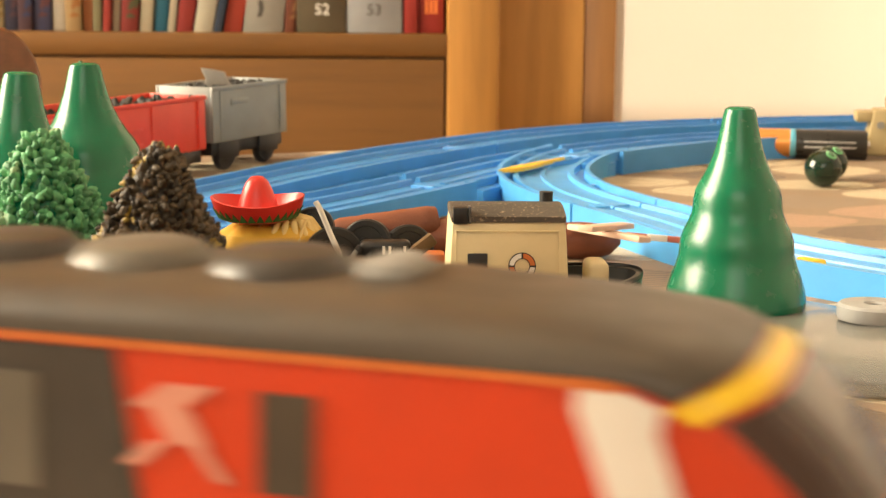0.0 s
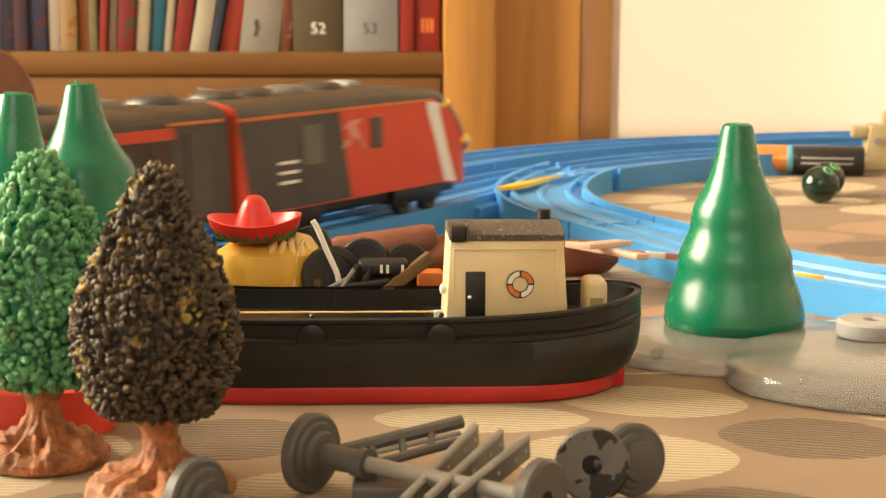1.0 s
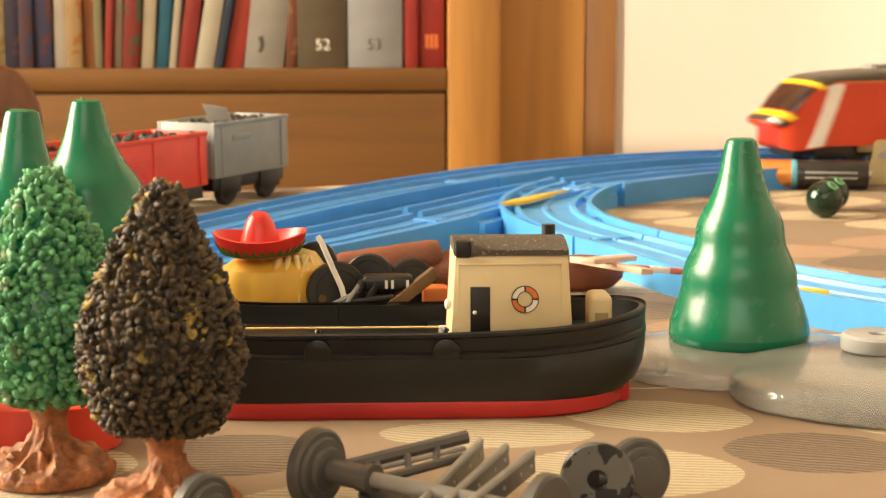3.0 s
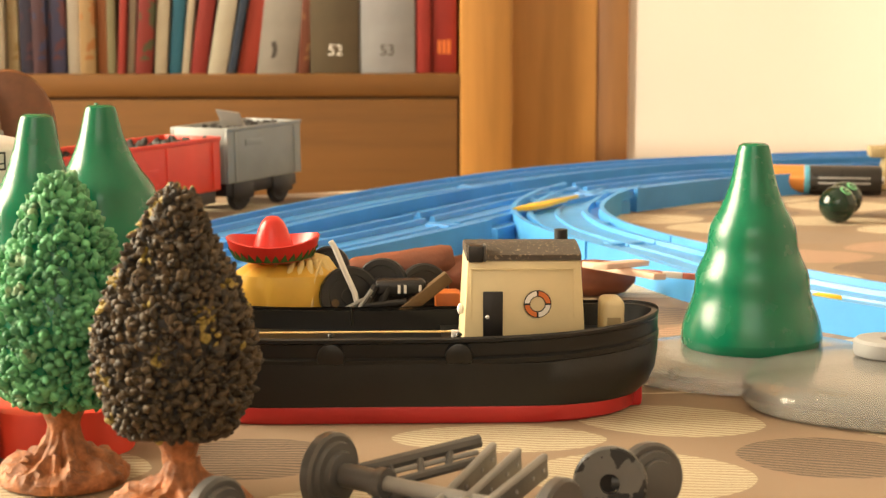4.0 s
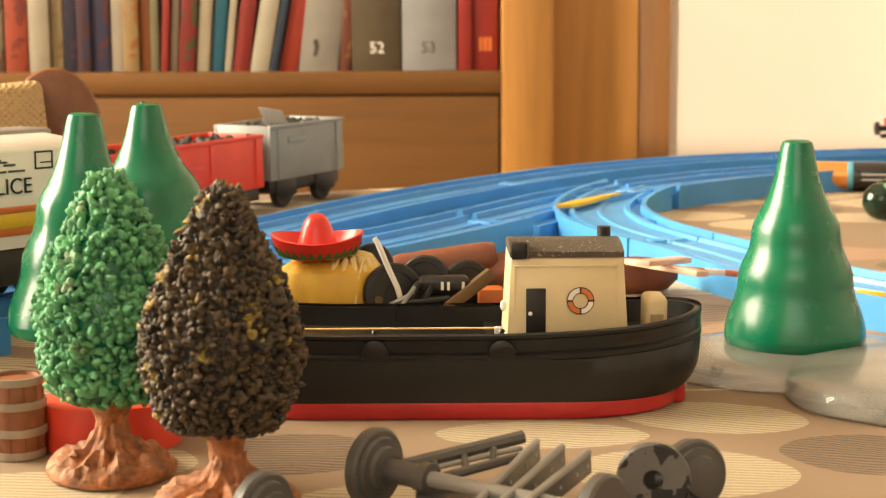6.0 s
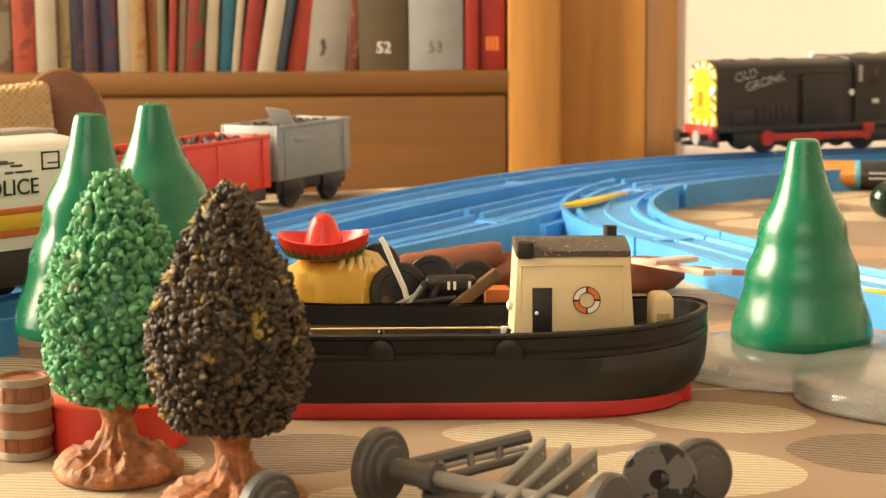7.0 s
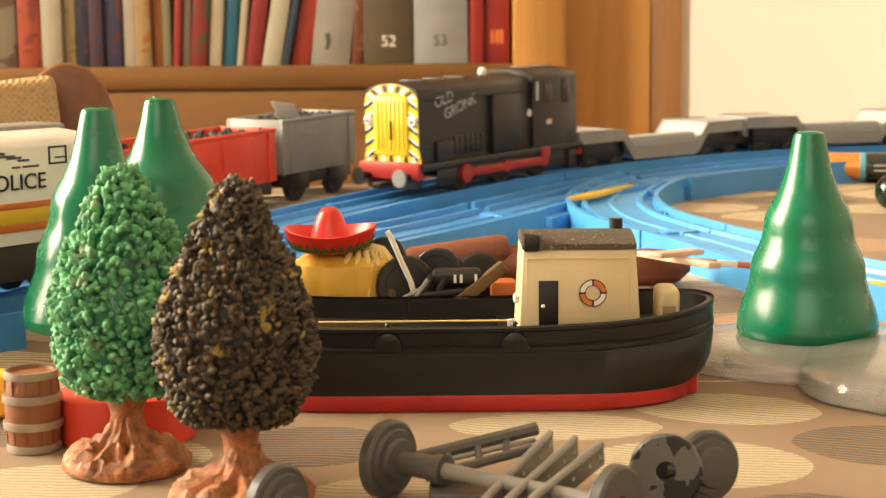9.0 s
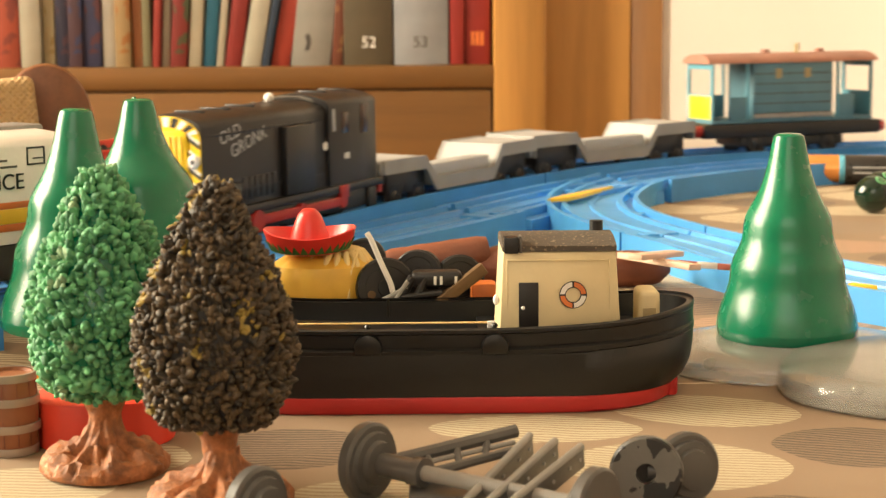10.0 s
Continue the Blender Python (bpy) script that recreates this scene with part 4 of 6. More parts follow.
def load():
    # yellow sack with a hat
    t = thing("yellow_sack", mm(-22.5, 350, 4.4, 0, 0, 0), "yellow ribbed plastic sack with straw ties behind the boat", "sack")
    rings = []
    for z, r in ((0.2, 10.0), (6, 11.2), (14, 12.0), (19, 12.3), (21.8, 11.4), (23.6, 8.5), (24.4, 5.0)):
        rings.append([((r + 0.7 * abs(math.cos(5.5 * a))) * math.cos(a), 0.72 * (r + 0.7 * abs(math.cos(5.5 * a))) * math.sin(a), z) for a in np.linspace(0, 2 * math.pi, 88, endpoint=False)])
    part("sack", loft(rings), M["sack"], t)
    for x in (-4, -1.4, 5.5):
        part("tie", tube([(x + 2, -4.5, 25.0), (x + 0.6, -7.4, 21), (x, -8.3, 15), (x - 2.5, -8.2, 10)], 0.35, 6), M["straw"], t, "pale straw tie")
    for i in range(9):
        a = radians(-95 + i * 16)
        part("pleat", tube([(2.0 + 2 * math.cos(a), 1.4 * math.sin(a), 25.6), (2.0 + 6.5 * math.cos(a), 5.4 * math.sin(a), 24.6), (1.0 + 9.6 * math.cos(a), 7.4 * math.sin(a), 21.6)], 0.75, 8), M["straw"], t, "pale pleat at the neck")
    h = thing("sombrero", mm(-25.4, 347, 29.2, 3, -1, 0), "small red plastic sombrero with a green zigzag brim on the sack", "hat")
    part("crown", lathe([(4.9, 1.4), (4.6, 2.2), (4.0, 4.6), (3.2, 7.0), (2.4, 8.7), (1.4, 9.7), (0, 10.0)], 40), M["hat"], h)
    brim = lathe([(0, 0.3), (6, 0), (8.2, 0.7), (9.5, 2.6), (10.3, 5.0), (10.0, 5.2), (9.1, 3.4), (7.6, 1.6), (4.9, 1.3), (0, 1.3)], 48, squash=0.8)

    def curl(x, y):
        """The brim stands up at the sides and lies lower in front and behind."""
        return 0.84 + 0.26 * x * x / (x * x + y * y / 0.64)

    for v in brim.verts:
        if math.hypot(v.co.x, v.co.y / 0.8) > 8.0:
            v.co.z *= curl(v.co.x, v.co.y)
    part("brim", brim, M["hat"], h)
    for i in range(30):
        a = 2 * math.pi * i / 30
        b = bmesh.new()
        q = [(r * math.cos(a + d), 0.8 * r * math.sin(a + d), z * curl(math.cos(a), 0.8 * math.sin(a))) for d, r, z in ((-0.1, 8.75, 0.9), (0.1, 8.75, 0.9), (0, 9.95, 3.0))]
        b.faces.new([b.verts.new(v) for v in q])
        r = bmesh.ops.extrude_face_region(b, geom=list(b.faces))
        bmesh.ops.translate(b, vec=(-0.5 * math.cos(a), -0.5 * math.sin(a), 0), verts=[v for v in r["geom"] if isinstance(v, bmesh.types.BMVert)])
        part("zigzag", b, M["hat_green"], h)
    # logs
    for x, y, z, ln, r, rz, ry in ((2.5, 358, 25.5, 24, 4.2, 8, -7), (17.5, 359, 24.0, 18, 4.6, -6, -14)):
        g = thing("log", mm(x, y, z, 0, 90 + ry, rz), "reddish brown plastic log lying on the load", "log", "brown logs")
        rings = []
        for i in range(13):
            u = i / 12
            rr = r * (1.0 if 0.06 < u < 0.94 else 0.86)
            rings.append([((rr + 0.25 * noise.noise(Vector((4 * math.cos(a), 4 * math.sin(a), u * 9 + x)))) * math.cos(a), (rr + 0.25 * noise.noise(Vector((4 * math.cos(a), 4 * math.sin(a), u * 9 + x)))) * math.sin(a), (u - 0.5) * ln) for a in np.linspace(0, 2 * math.pi, 24, endpoint=False)])
        part("bark", loft(rings), M["log"], g)
    # loose black wheels and a coupling
    for i, (x, y, z, r, rz) in enumerate(((-8.8, 343, 21.8, 6.6, 12), (-1.6, 347.5, 23.9, 5.6, -14), (7.5, 349.5, 22.4, 5.6, 10), (-13.5, 352, 27, 4.6, -6))):
        w = thing("loose_wheel", mm(x, y, z, 82, 0, rz), "loose black plastic wheel behind the boat", "wheel", "loose black wheels")
        part("tyre", lathe([(0, -1.4), (r - 0.4, -1.4), (r, -1.0), (r, 1.0), (r - 0.4, 1.4), (r * 0.72, 1.4), (r * 0.70, 1.2), (r * 0.3, 1.2), (r * 0.28, 1.35), (0, 1.35)], 36), M["black"], w)
        if i == 0:
            part("hub_cap", rod((-3.4, -1.4, 1.1), (-3.4, -1.4, 1.5), 0.9), M["plank"], w, "tan worn spot")
    c = thing("coupling_frame", mm(0.6, 339, 21.0, 0, 0, 0), "black plastic coupling frame with small white markings", "train part")
    part("bar", box(-3.8, 7.2, -2.5, 2.5, 1.6, 5.2, 1.2, 3), M["black"], c)
    for x0, x1 in ((-3.4, -7.6), (-0.6, -4.0)):
        part("leg", rod((x0, -1.6, 4.0), (x1, -2.0, -3.4), 1.0, seg=10), M["black"], c)
    part("cross_bar", rod((-5.8, -2.4, -0.4), (3.0, -2.4, 0.6), 0.8, seg=10), M["black"], c)
    for a, b_ in (((-12.5, -1, -2.4), (-4.5, -2.2, 1.8)), ((-8.5, -1, -3.6), (-4.4, -2.3, 3.2)), ((-4.4, -2.3, 3.2), (-7.8, -2.2, -1.8)), ((-6.8, -2, -3.8), (-6.0, -2, -0.4))):
        part("strut", rod(a, b_, 0.55, seg=8), M["grey_mid"], c)
    for x in (1.1, 2.4, 5.6):
        part("marking", box(x, x + 0.6, -2.62, -2.45, 2.4, 4.2, 0), M["white"], c, "small white mark")
    s = thing("white_stick", mm(-7.4, 338, 19.0, 0, 0, 0), "thin bent white plastic stick in the load", "stick")
    part("stick", tube([(0.9, 0, 0), (-0.2, 0, 4.5), (-2.2, 0, 9.0), (-4.4, 0, 14.4), (-5.2, 0, 15.6)], 0.62, 10), M["white"], s)
    p = thing("plank", mm(5.6, 337.0, 21.4, 0, -37, 6), "weathered brown plank leaning across the load", "plank")
    part("board", box(-8.5, 9.0, -1.4, 1.4, -1.2, 1.4, 0.35), M["plank"], p)
    o = thing("orange_block", mm(13.2, 345, 17.5), "small orange plastic block beside the cabin", "block")
    part("block", box(-3.4, 2.4, -3, 3, -3, 5.2, 1.0), M["orange"], o)
    k = thing("scrap_pile", mm(-5, 346, 4.3), "dark scrap heaped on the cloth behind the boat", "scrap")
    random.seed(8)
    for i in range(34):
        x, y, z = random.uniform(-32, 15), random.uniform(-4, 13), random.uniform(3.5, 13.0)
        s_ = random.uniform(3, 6)
        b = box(-s_, s_, -s_ * 0.5, s_ * 0.5, -s_ * 0.4, s_ * 0.4, 0.8)
        part("piece", b, random.choice([M["black"], M["grey"], M["coal"], M["plank"]]), k, at=mm(x, y, z, random.uniform(-20, 20), random.uniform(-25, 25), random.uniform(0, 180)))


before = set(bpy.data.objects)
load()
# the pile stands behind the boat, on the cloth
for ob in set(bpy.data.objects) - before:
    if ob.parent is None:
        q, eye = ob.matrix_basis.copy(), Vector((0, 0, 0.081))
        q.translation = eye + (q.translation - eye) * 1.09 + Vector((0, 0, 0.0026))
        ob.matrix_basis = q @ Matrix.Diagonal((1.09, 1.09, 1.09, 1))


def crossing_and_log():
    g = thing("log", mm(53, 479, 6.6, 0, 90, 2), "dark red-brown plastic log lying behind the boat", "log", "brown logs")
    rings = []
    for i in range(15):
        u = i / 14
        rr = 5.8 * math.sqrt(max(0.05, 1 - abs(2 * u - 1) ** 5))
        rings.append([((rr + 0.3 * noise.noise(Vector((3 * math.cos(a), 3 * math.sin(a), u * 7)))) * math.cos(a), rr * math.sin(a), (u - 0.5) * 44) for a in np.linspace(0, 2 * math.pi, 28, endpoint=False)])
    part("bark", loft(rings), M["log"], g)
    t = thing("crossing_sign", mm(68.0, 461, 11.8, -3, 4, 0), "pale pink crossing cross with a striped arm lying on the log", "crossing sign")
    part("board", box(-16, 16, -2.4, 2.4, -0.9, 0.9, 0.3), M["pink"], t, at=mm(0.5, 0, 0, 0, 0, -57))
    part("board", box(-14, 14, -2.4, 2.4, 0.95, 2.6, 0.3), M["pink"], t, at=mm(0, 0, 0, 0, 0, 55))
    for i in range(5):
        part("arm_stripe", box(6 + i * 6, 12 + i * 6, -1.1, 1.1, -1.0, 0.8, 0.25), M["pinkred"] if i % 2 == 0 else M["white"], t, at=mm(0, 0, 0, 0, 1, -2))


crossing_and_log()

# ---- small model trees ----


def model_tree(m, label, prof, leaf, core, n, size, seed, trunk_x=0.0, foot=1.0):
    t = thing("model_tree", m, label, "model tree", "small model trees")
    random.seed(seed)
    zs = [p[0] for p in prof]
    rs = [p[1] for p in prof]
    z0, z1 = zs[0], zs[-1]
    ico = bmesh.new()
    bmesh.ops.create_icosphere(ico, subdivisions=2, radius=1.0)
    iv = [tuple(v.co) for v in ico.verts]
    jf = [tuple(v.index for v in f.verts) for f in ico.faces]
    ico.free()
    vs, fs = [], []
    # surface weight so that the curls lie evenly
    w = np.interp(np.linspace(z0, z1, 200), zs, rs) + 0.6
    cw = np.cumsum(w) / w.sum()
    for i in range(n):
        f = (i + 0.5) / n
        z = np.interp(f, cw, np.linspace(z0, z1, 200))
        r = float(np.interp(z, zs, rs)) - size * 0.35 + random.uniform(-0.9, 0.7)
        a = i * 2.39996 + random.uniform(-0.2, 0.2)
        r += 1.1 * noise.noise(Vector((r * math.cos(a) * 0.17, r * math.sin(a) * 0.17, z * 0.17 + seed)))
        c = Vector((max(r, 0) * math.cos(a), max(r, 0) * math.sin(a), z + random.uniform(-0.3, 0.3)))
        out = Vector((math.cos(a), math.sin(a), 0.25 + (z - z0) / (z1 - z0) * 0.9)).normalized()
        rot = out.to_track_quat("Z", "Y").to_matrix() @ Euler((random.uniform(-0.7, 0.7), random.uniform(-0.7, 0.7), random.uniform(0, 6.3))).to_matrix()
        s = size * random.uniform(0.75, 1.25)
        sc = Vector((0.54 * s, 0.58 * s, 0.95 * s))
        k0 = len(vs)
        for v in iv:
            bend = 0.55 * (v[2] ** 2)
            p = c + rot @ Vector(((v[0] * (1 - 0.15 * v[2]) + bend * 1.5) * sc.x, v[1] * (1 - 0.2 * v[2]) * sc.y, v[2] * sc.z))
            vs.append(tuple(p))
        fs += [tuple(k0 + j for j in q) for q in jf]
    crown = new("crown", mesh_of("crown", vs, fs, [leaf], True, sharp=170))
    crown.parent = t
    part("crown_core", lathe([(0, z0)] + [(max(r - size * 0.75, 0.3), z) for z, r in prof] + [(0, z1 - size)], 28), core, t)
    # trunk with roots on a mound
    b = bmesh.new()
    rings = []
    for i, (z, r) in enumerate(((2.0, 4.2), (4.0, 3.5), (6.5, 2.9), (9.5, 2.7), (12.0, 3.2), (z0 + 0.2, 5.2), (z0 + 1.2, 8.0), (z0 + 2.4, 8.2))):
        rings.append([((r + 0.35 * math.sin(5 * a + z)) * math.cos(a) + trunk_x * (1 - z / 20), (r + 0.35 * math.sin(5 * a + z)) * math.sin(a), z) for a in np.linspace(0, 2 * math.pi, 30, endpoint=False)])
    part("trunk", loft(rings, bm=b), M["bark"], t, "reddish brown moulded trunk")
    # one moulded foot: ridged roots running out over a lumpy mound
    turn = random.uniform(0, 6.3)
    rings = []
    for r, z, ridge in ((12.2, 0.0, 0.0), (12.7, 0.7, 0.3), (12.6, 1.9, 0.6), (11.8, 2.9, 0.9), (10.6, 3.6, 1.3), (9.2, 4.0, 1.8), (7.4, 4.4, 2.2), (5.8, 4.9, 2.0), (4.6, 5.7, 1.5), (3.7, 7.0, 0.9), (3.1, 8.6, 0.5), (2.8, 10.2, 0.2)):
        ring = []
        for a in np.linspace(0, 2 * math.pi, 96, endpoint=False):
            wander = a + 0.35 * noise.noise(Vector((2 * math.cos(a), 2 * math.sin(a), r * 0.25 + seed)))
            crest = abs(math.sin(4.5 * wander + turn + 0.05 * r)) ** 2.2 - 0.45
            lump = 1.1 * noise.noise(Vector((r * math.cos(a) * 0.55, r * math.sin(a) * 0.55, z * 0.55 + seed))) + 0.9 * noise.noise(Vector((r * math.cos(a) * 1.2, r * math.sin(a) * 1.2, z * 1.1 + seed)))
            rr = (r * foot if r > 5 else r) * (1 + 0.05 * noise.noise(Vector((1.5 * math.cos(a), 1.5 * math.sin(a), seed)))) + 0.35 * ridge * crest + 0.5 * lump * min(1, z)
            ring.append((rr * math.cos(a) + trunk_x * (0.4 + 0.5 * min(1, z / 8)), rr * math.sin(a), max(z + ridge * crest * 0.75 + 0.55 * lump * min(1, z), 0.0)))
        rings.append(ring)
    part("mound", loft(rings), M["bark"], t, "reddish brown rooty mound")
    return t


model_tree(mm(-59.7, 286, 0, 0, 1.2, 40), "small moulded tree with pale green foliage and brown trunk",
           [(14.6, 8.0), (16.5, 10.6), (20, 12.0), (25, 12.6), (30, 13.3), (34, 12.2), (39, 10.6), (43, 9.4), (47, 7.2), (51, 5.0), (54, 3.4), (56, 1.0)], M["leaf_green"], M["cone"], 2300, 1.3, 11, 0.0, 0.93)
model_tree(mm(-36.4, 264, 0, 0, 1.0, 0), "small moulded tree with dark brown foliage flecked ochre",
           [(14.8, 9.0), (16.5, 10.8), (20.1, 12.0), (26.0, 13.0), (30.9, 13.3), (35.5, 11.8), (39.2, 10.4), (42.0, 9.2), (45.7, 7.4), (48.6, 5.8), (52.1, 4.3), (54.5, 2.8), (55.7, 0.9)], M["leaf_dark"], M["coal"], 3200, 1.06, 23, 1.4, 1.0)

# ---- barrel, red block, yellow piece ----


def barrel():
    t = thing("toy_barrel", mm(-80.6, 300, 0), "brown plastic barrel with dull silver hoops", "barrel")
    part("barrel_body", lathe([(0, 0.2), (4.7, 0.2), (4.9, 1), (5.2, 4), (5.35, 8), (5.2, 12), (4.9, 15), (4.6, 15.6), (4.3, 15.6), (4.2, 15.0), (0, 15.0)], 36), M["barrel"], t)
    for z, r in ((0.7, 5.0), (5.2, 5.42), (10.4, 5.42), (15.0, 5.0)):
        part("hoop", lathe([(r - 0.3, z - 0.75), (r + 0.25, z - 0.75), (r + 0.35, z), (r + 0.25, z + 0.75), (r - 0.3, z + 0.75)], 36), M["hoop"], t, "dull silver hoop")
    for i in range(12):
        a = 2 * math.pi * i / 12
        part("stave_joint", box(-0.1, 0.08, -0.1, 0.1, 1.6, 14.2, 0), M["log"], t, at=mm(5.22 * math.cos(a), 5.22 * math.sin(a), 0, 0, 0, math.degrees(a)))


barrel()


def left_things():
    t = thing("red_block", mm(-64.4, 311, 0, 0, 0, 8), "low red plastic block with rounded ends", "block")
    o = [(13.6 * math.copysign(abs(math.cos(a)) ** 0.6, math.cos(a)), 12 * math.copysign(abs(math.sin(a)) ** 0.8, math.sin(a))) for a in np.linspace(0, 2 * math.pi, 48, endpoint=False)]
    part("block", slab(o, 0, 9.2, 1.0), M["red_wagon"], t)
    y = thing("yellow_truck_part", mm(-100.5, 326, 0, 0, 0, 8), "yellow plastic toy part behind the barrel", "toy part")
    part("body", box(-7, 14, -4, 4, 0, 9.5, 1.5, 3), M["yellow"], y)
    part("lug", box(12, 21.0, -2, 2, 7.6, 9.3, 0.6), M["yellow"], y)


left_things()

# ---- grey loose chassis parts in front ----


def wheel_disc(t, m, r=6.5, hole=False, stuff=None):
    pr = [(0 if not hole else 1.7, -1.5), (r - 0.5, -1.5), (r, -1.0), (r, 0.6), (r - 0.5, 1.1), (r * 0.80, 1.1), (r * 0.76, 1.9), (r * 0.58, 2.0), (r * 0.54, 2.9), (r * 0.36, 3.1), (0 if not hole else 1.7, 3.1)]
    if hole:
        pr.append((1.7, -1.5))
    return part("wheel", lathe(pr, 48), stuff or M["grey"], t, at=m)


def wheelsets():
    # wheelset with two wheels on one axle
    def axle(a, b, label, hole=False):
        a, b = Vector(a), Vector(b)
        d = b - a
        t = thing("wheelset", Matrix.Identity(4), label, "wheelset", "grey wheelsets")
        q = d.to_track_quat("Z", "Y").to_matrix().to_4x4()
        k = Matrix.Diagonal((0.001, 0.001, 0.001, 1))
        for p, turn in ((a, 0), (b, 180)):
            m = Matrix.Translation(p * 0.001) @ q @ pose(0, 0, 0, turn, 0, 0)
            wheel_disc(t, m, 6.9 if turn == 0 else 6.5, hole and turn == 180)
        n = d.normalized()
        part("sleeve", rod(a + n * 2.8, a + n * 10.6, 2.1), M["grey"], t)
        part("collar", rod(a + n * 10.4, a + n * 12.2, 2.6), M["grey"], t)
        part("axle", rod(a + n * 2, b - n * 2, 1.35), M["grey_mid"], t, "lighter grey axle")
        return t

    axle((-10.2, 265.7, 6.6), (25.7, 238.1, 6.6), "grey plastic wheelset lying on the cloth", True)
    axle((-26.8, 239.3, 6.5), (5.5, 217.5, 6.5), "grey plastic wheelset near the dark tree")
    t = thing("wheelset", mm(36.6, 257.1, 6.6), "grey plastic wheels with worn dark patches", "wheelset", "grey wheelsets")
    part("wheel", lathe([(1.7, -1.5), (5.7, -1.5), (6.2, -1.0), (6.2, 0.9), (5.8, 1.3), (1.7, 1.3), (1.7, -1.5)], 48), M["worn"], t, "grey wheel with worn black patches", at=mm(0, 0, 0, 82, 0, -10))
    part("bore", rod((0, 0.3, 0), (0, 0.9, 0), 1.69), M["black"], t)
    wheel_disc(t, mm(7.4, 4.0, -0.4, 84, 0, 24), 6.2)
    part("axle", rod((0.5, 1.4, 0), (6, 0.4, 0), 1.5), M["grey"], t)
    f = thing("girder_frame", mm(-1.2, -4.5, -0.3), "grey plastic girder frame with slanted bars lying on the wheelset", "toy part")
    for x in (0, 1):
        part("long_bar", rod((-4.5 + 2 * x, 270 - 4 * x, 7.1 - 2.2 * x), (17 - x * 1, 279 - 4 * x, 9.8 - 2.6 * x), 1.25 - 0.35 * x, seg=8), M["grey"], f)
    part("thin_bar", rod((-4, 268.5, 6.0), (16.6, 277, 8.3), 0.5, seg=8), M["grey_mid"], f)
    for i in range(3):
        p, q = Vector((6.0 + i * 3.8, 246.5 - i * 2, 5.0 + i * 0.9)), Vector((19.2 + i * 4.0, 275 - i * 5, 9.3 + i * 0.3))
        d = (q - p)
        m = Matrix.Translation((p + q) / 2) @ d.to_track_quat("X", "Z").to_matrix().to_4x4()
        bb = box(-d.length / 2, d.length / 2, -0.6, 0.6, -2.8, 0.8, 0.2)
        bmesh.ops.transform(bb, matrix=m, verts=bb.verts)
        part("slanted_bar", bb, M["grey"], f)
        n = m.to_3x3() @ Vector((0, -1, 0))
        up = m.to_3x3() @ Vector((0, 0, 1))
        part("edge_strip", rod(p + up * 0.75, q + up * 0.75, 0.7, seg=8), M["grey_mid"], f)
        for u in (0.55, 0.78, 0.93):
            c = p + d * u
            part("rivet", rod(c + n * 0.4 - up * 0.9, c + n * 0.8 - up * 0.9, 0.36, seg=8), M["grey_pale"], f)
    for u in (0.25, 0.5, 0.75):
        a, b = Vector((-4.5, 270, 7.1)).lerp(Vector((17, 279, 9.8)), u), Vector((-2.5, 266, 4.9)).lerp(Vector((16, 275, 7.2)), u)
        part("tie", rod(a, b, 0.7, seg=8), M["grey"], f)
    part("plate", box(-2, 13, 258, 267, 0.1, 4.2, 0.5), M["grey"], f)


wheelsets()

# ---- battery, beads, khaki part ----


def small_far_things():
    t = thing("battery", mm(197, 713, lift(713) + 6.5, 0, 0, -12), "round battery with a copper end and black wrap", "battery")
    ax = mm(0, 0, 0, 0, 90, 0)
    part("copper_end", lathe([(0, -25.2), (5.8, -25.2), (6.5, -24.6), (6.6, -24), (6.6, -9)], 32), M["copper"], t, "copper-coloured end", at=ax)
    part("wrap", lathe([(6.6, -6.5), (6.6, 24.2), (6.2, 25), (0, 25)], 32), M["battery"], t, "black wrap", at=ax)
    part("ring", lathe([(6.6, -9), (6.65, -8.9), (6.65, -6.6), (6.6, -6.5)], 32), M["cyan"], t, "pale printed ring", at=ax)
    part("terminal", rod((25, 0, 0), (26.4, 0, 0), 1.9), M["steel"], t)
    for z in (1.4, -1.0):
        part("print_line", box(-3, 20, -6.75, -6.4, z - 0.4, z + 0.3, 0.05), M["grey_pale"], t, "pale printed bar")
    for i, (x, y, r) in enumerate(((179, 627, 7.4), (187, 645, 7.1))):
        b = bmesh.new()
        bmesh.ops.create_uvsphere(b, u_segments=36, v_segments=22, radius=r)
        g = thing("green_bead", mm(x, y, lift(y) + r * 0.96), "dark green glossy round bead on the cloth", "bead", "dark green beads")
        part("bead", b, M["bead"], g)
        part("patch", lathe([(0, r * 1.005), (r * 0.3, r * 0.965), (r * 0.34, r * 0.93)], 20), M["leaf_green"], g, "pale worn patch", at=mm(0, 0, 0, 30, 20, 0))
    k = thing("khaki_toy_part", mm(243, 730, lift(730) - 0.3, 0, 0, -12), "khaki plastic toy part with a grey knob on top", "toy part")
    b = loft([[(-16, -11, 0), (18, -11, 0), (18, 11, 0), (-16, 11, 0)], [(-12, -9, 21), (16, -9, 21), (16, 9, 21), (-12, 9, 21)]])
    bmesh.ops.bevel(b, geom=list(b.edges), offset=1.2, segments=2, profile=0.5, affect="EDGES")
    part("body", b, M["khaki"], k)
    part("ledge", box(-20, -10, -8, 8, 15, 20, 1.0), M["khaki"], k)
    part("upper_block", box(-6, 14, -7, 7, 20.8, 27, 1.2), M["khaki"], k)
    part("knob", lathe([(3, 27), (3.6, 28), (3.6, 32), (2.6, 33.4), (0, 33.6)], 24), M["grey_mid"], k, "grey knob")
    part("hole_disc", rod((-9.0, -10.4, 14), (-9.0, -10.9, 14), 1.8), M["grey_mid"], k)


small_far_things()


